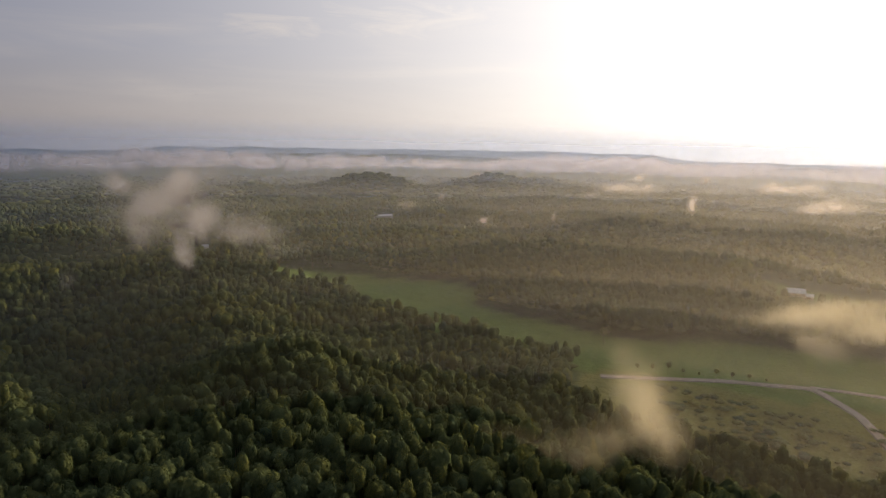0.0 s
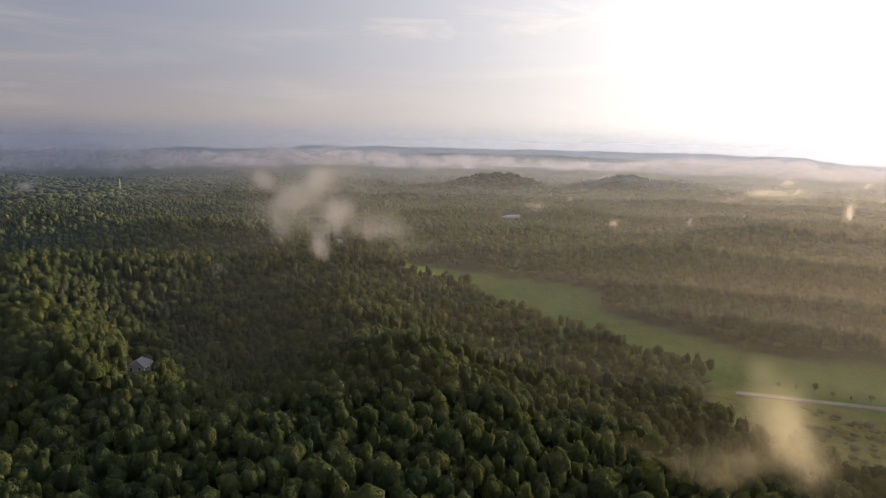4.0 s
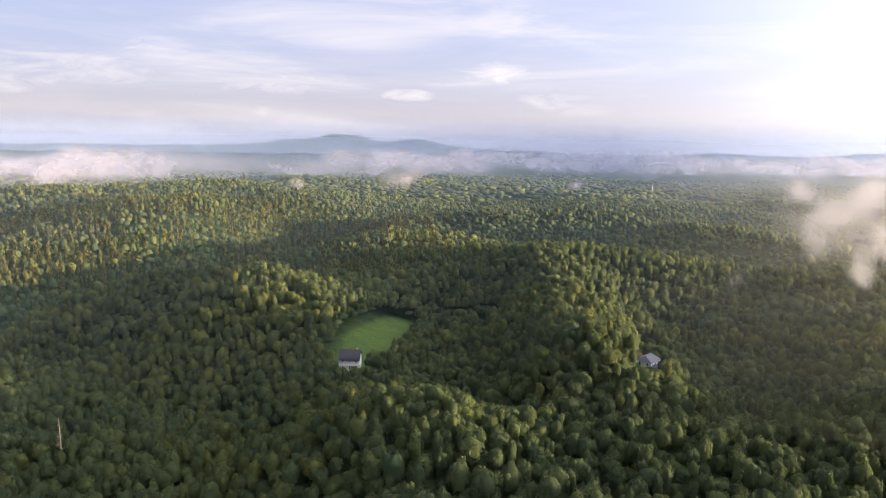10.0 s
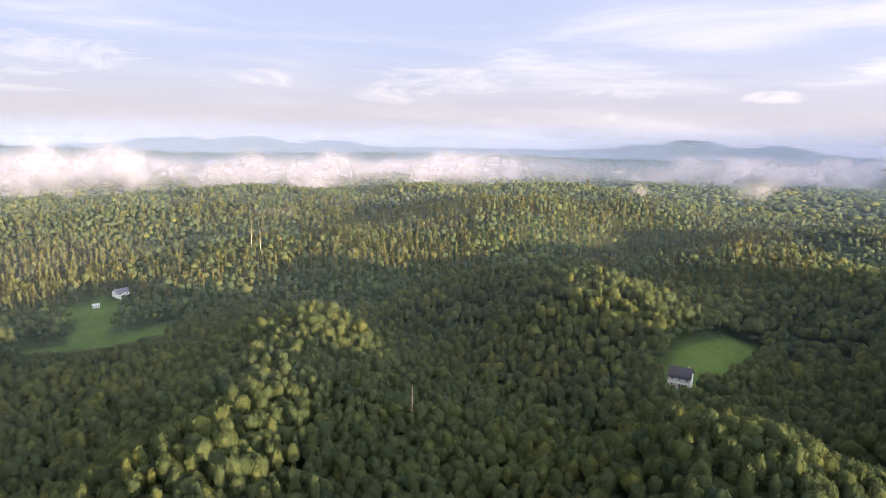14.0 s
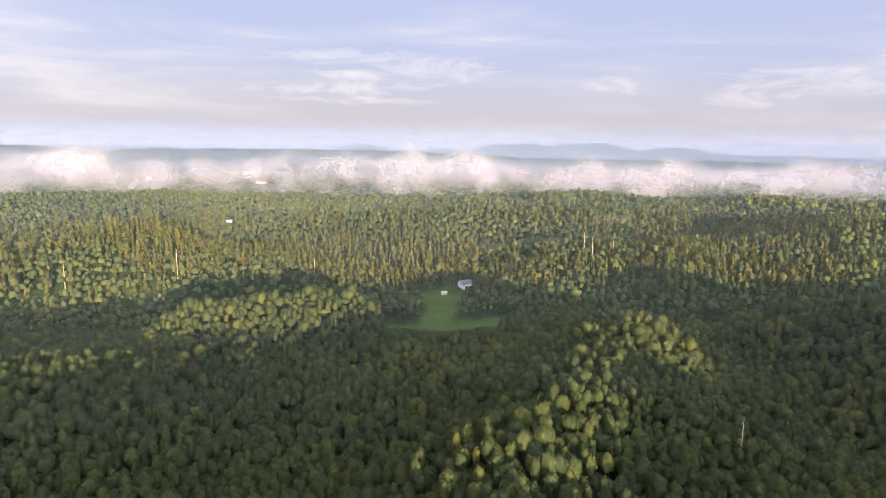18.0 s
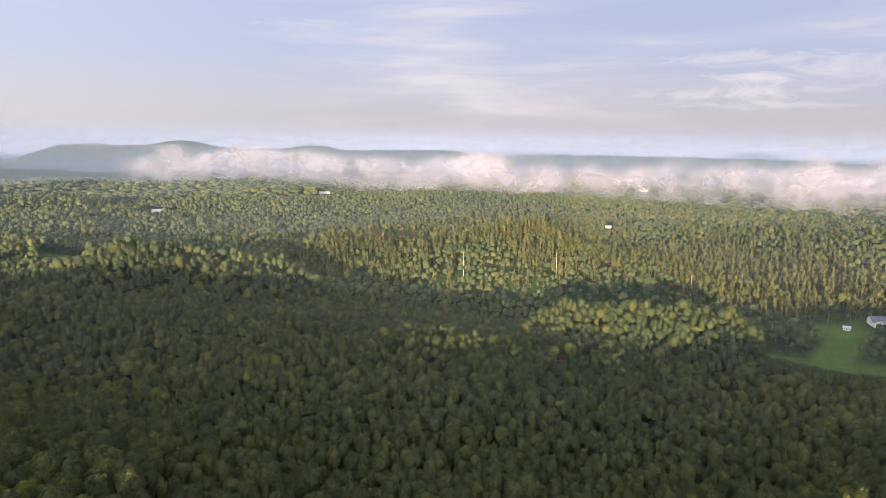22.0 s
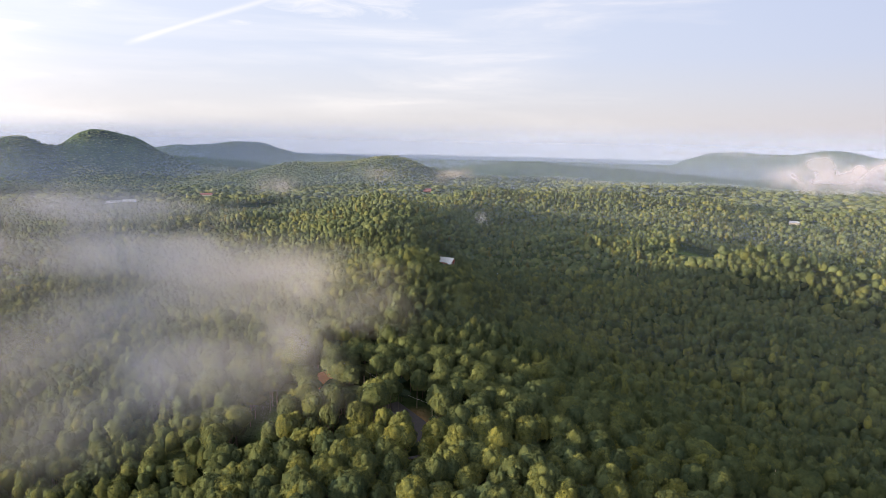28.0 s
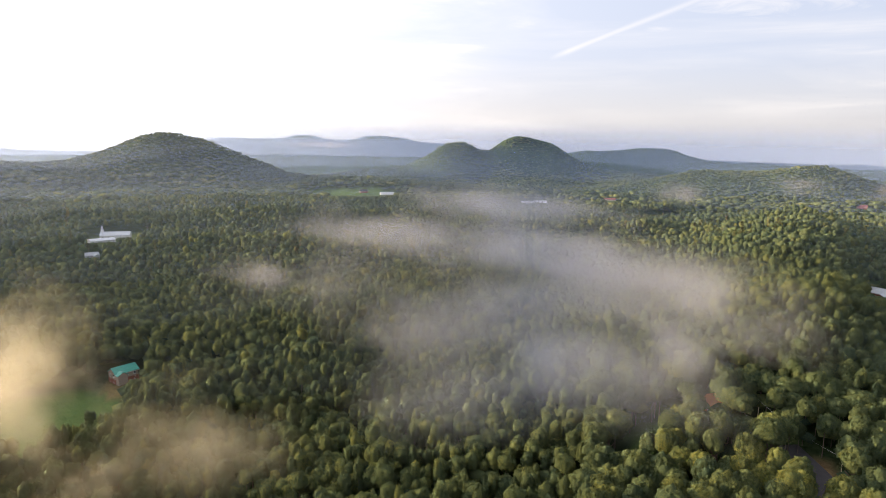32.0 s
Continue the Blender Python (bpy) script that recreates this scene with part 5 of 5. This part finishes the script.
plume(224, 250, -22.0, 16, 7.0, 0.55, "thin grey mist over the treetops", MIST_NEAR, 4, 0.3, 53, -0.2)
plume(225, 400, -16.0, 12, 6.0, 0.85, "grey mist over the wooded slope", MIST_NEAR, 5, 0.5, 32, -0.3)
plume(217, 560, -10.4, 18, 4.6, 0.9, "grey mist over the wooded slope", MIST_NEAR, 5, 0.5, 33, 0.4)
plume(232, 700, -8.6, 11, 3.2, 0.8, "thin grey mist over the valley", MIST_NEAR, 5, 0.5, 34, 0.3)
plume(221, 900, -6.4, 13, 2.8, 0.9, "thin grey mist over the valley", MIST_NEAR, 5, 0.4, 43, 0.3)
plume(243, 560, -12.3, 7, 2.4, 0.6, "thin grey mist over the woods", MIST_NEAR, 4, 0.3, 44)
plume(201.5, 450, -14.0, 8, 4.2, 0.6, "thin grey mist over the ridge", MIST_NEAR, 4, 0.4, 45)
plume(208, 1400, -4.6, 3.0, 1.5, 0.6, "wisp of mist over the valley", MIST_MID, 3, 0.14, 35)
plume(199.5, 1700, -3.4, 2.6, 0.9, 0.6, "wisp of mist before the hill", MIST_MID, 3, 0.14, 36)
plume(193.2, 1750, -3.4, 2.2, 0.9, 0.6, "wisp of mist before the hill", MIST_MID, 3, 0.14, 37, -0.5)
plume(190.6, 900, -7.0, 1.2, 0.9, 0.5, "small wisp of mist over the woods", MIST_MID, 3, 0.14, 38)
plume(262, 250, -18, 9.5, 10.0, 0.55, "golden sunlit mist rising over the trees", MIST_GOLD, 5, 0.2, 39)
plume(248, 195, -24.5, 12, 6.5, 0.28, "golden sunlit mist over the treetops", MIST_GOLD, 4, 0.2, 51, 0.3)
plume(257, 210, -27, 7.0, 4.0, 0.5, "golden sunlit mist over the treetops", MIST_GOLD, 3, 0.2, 40)
plume(238, 4100, -1.1, 6.0, 0.5, 0.8, "white mist at the foot of the mountains", MIST_FAR, 3, 0.06, 41)
plume(256, 3600, -0.9, 5.0, 0.5, 0.8, "white mist behind the wooded hill", MIST_FAR, 3, 0.06, 42)
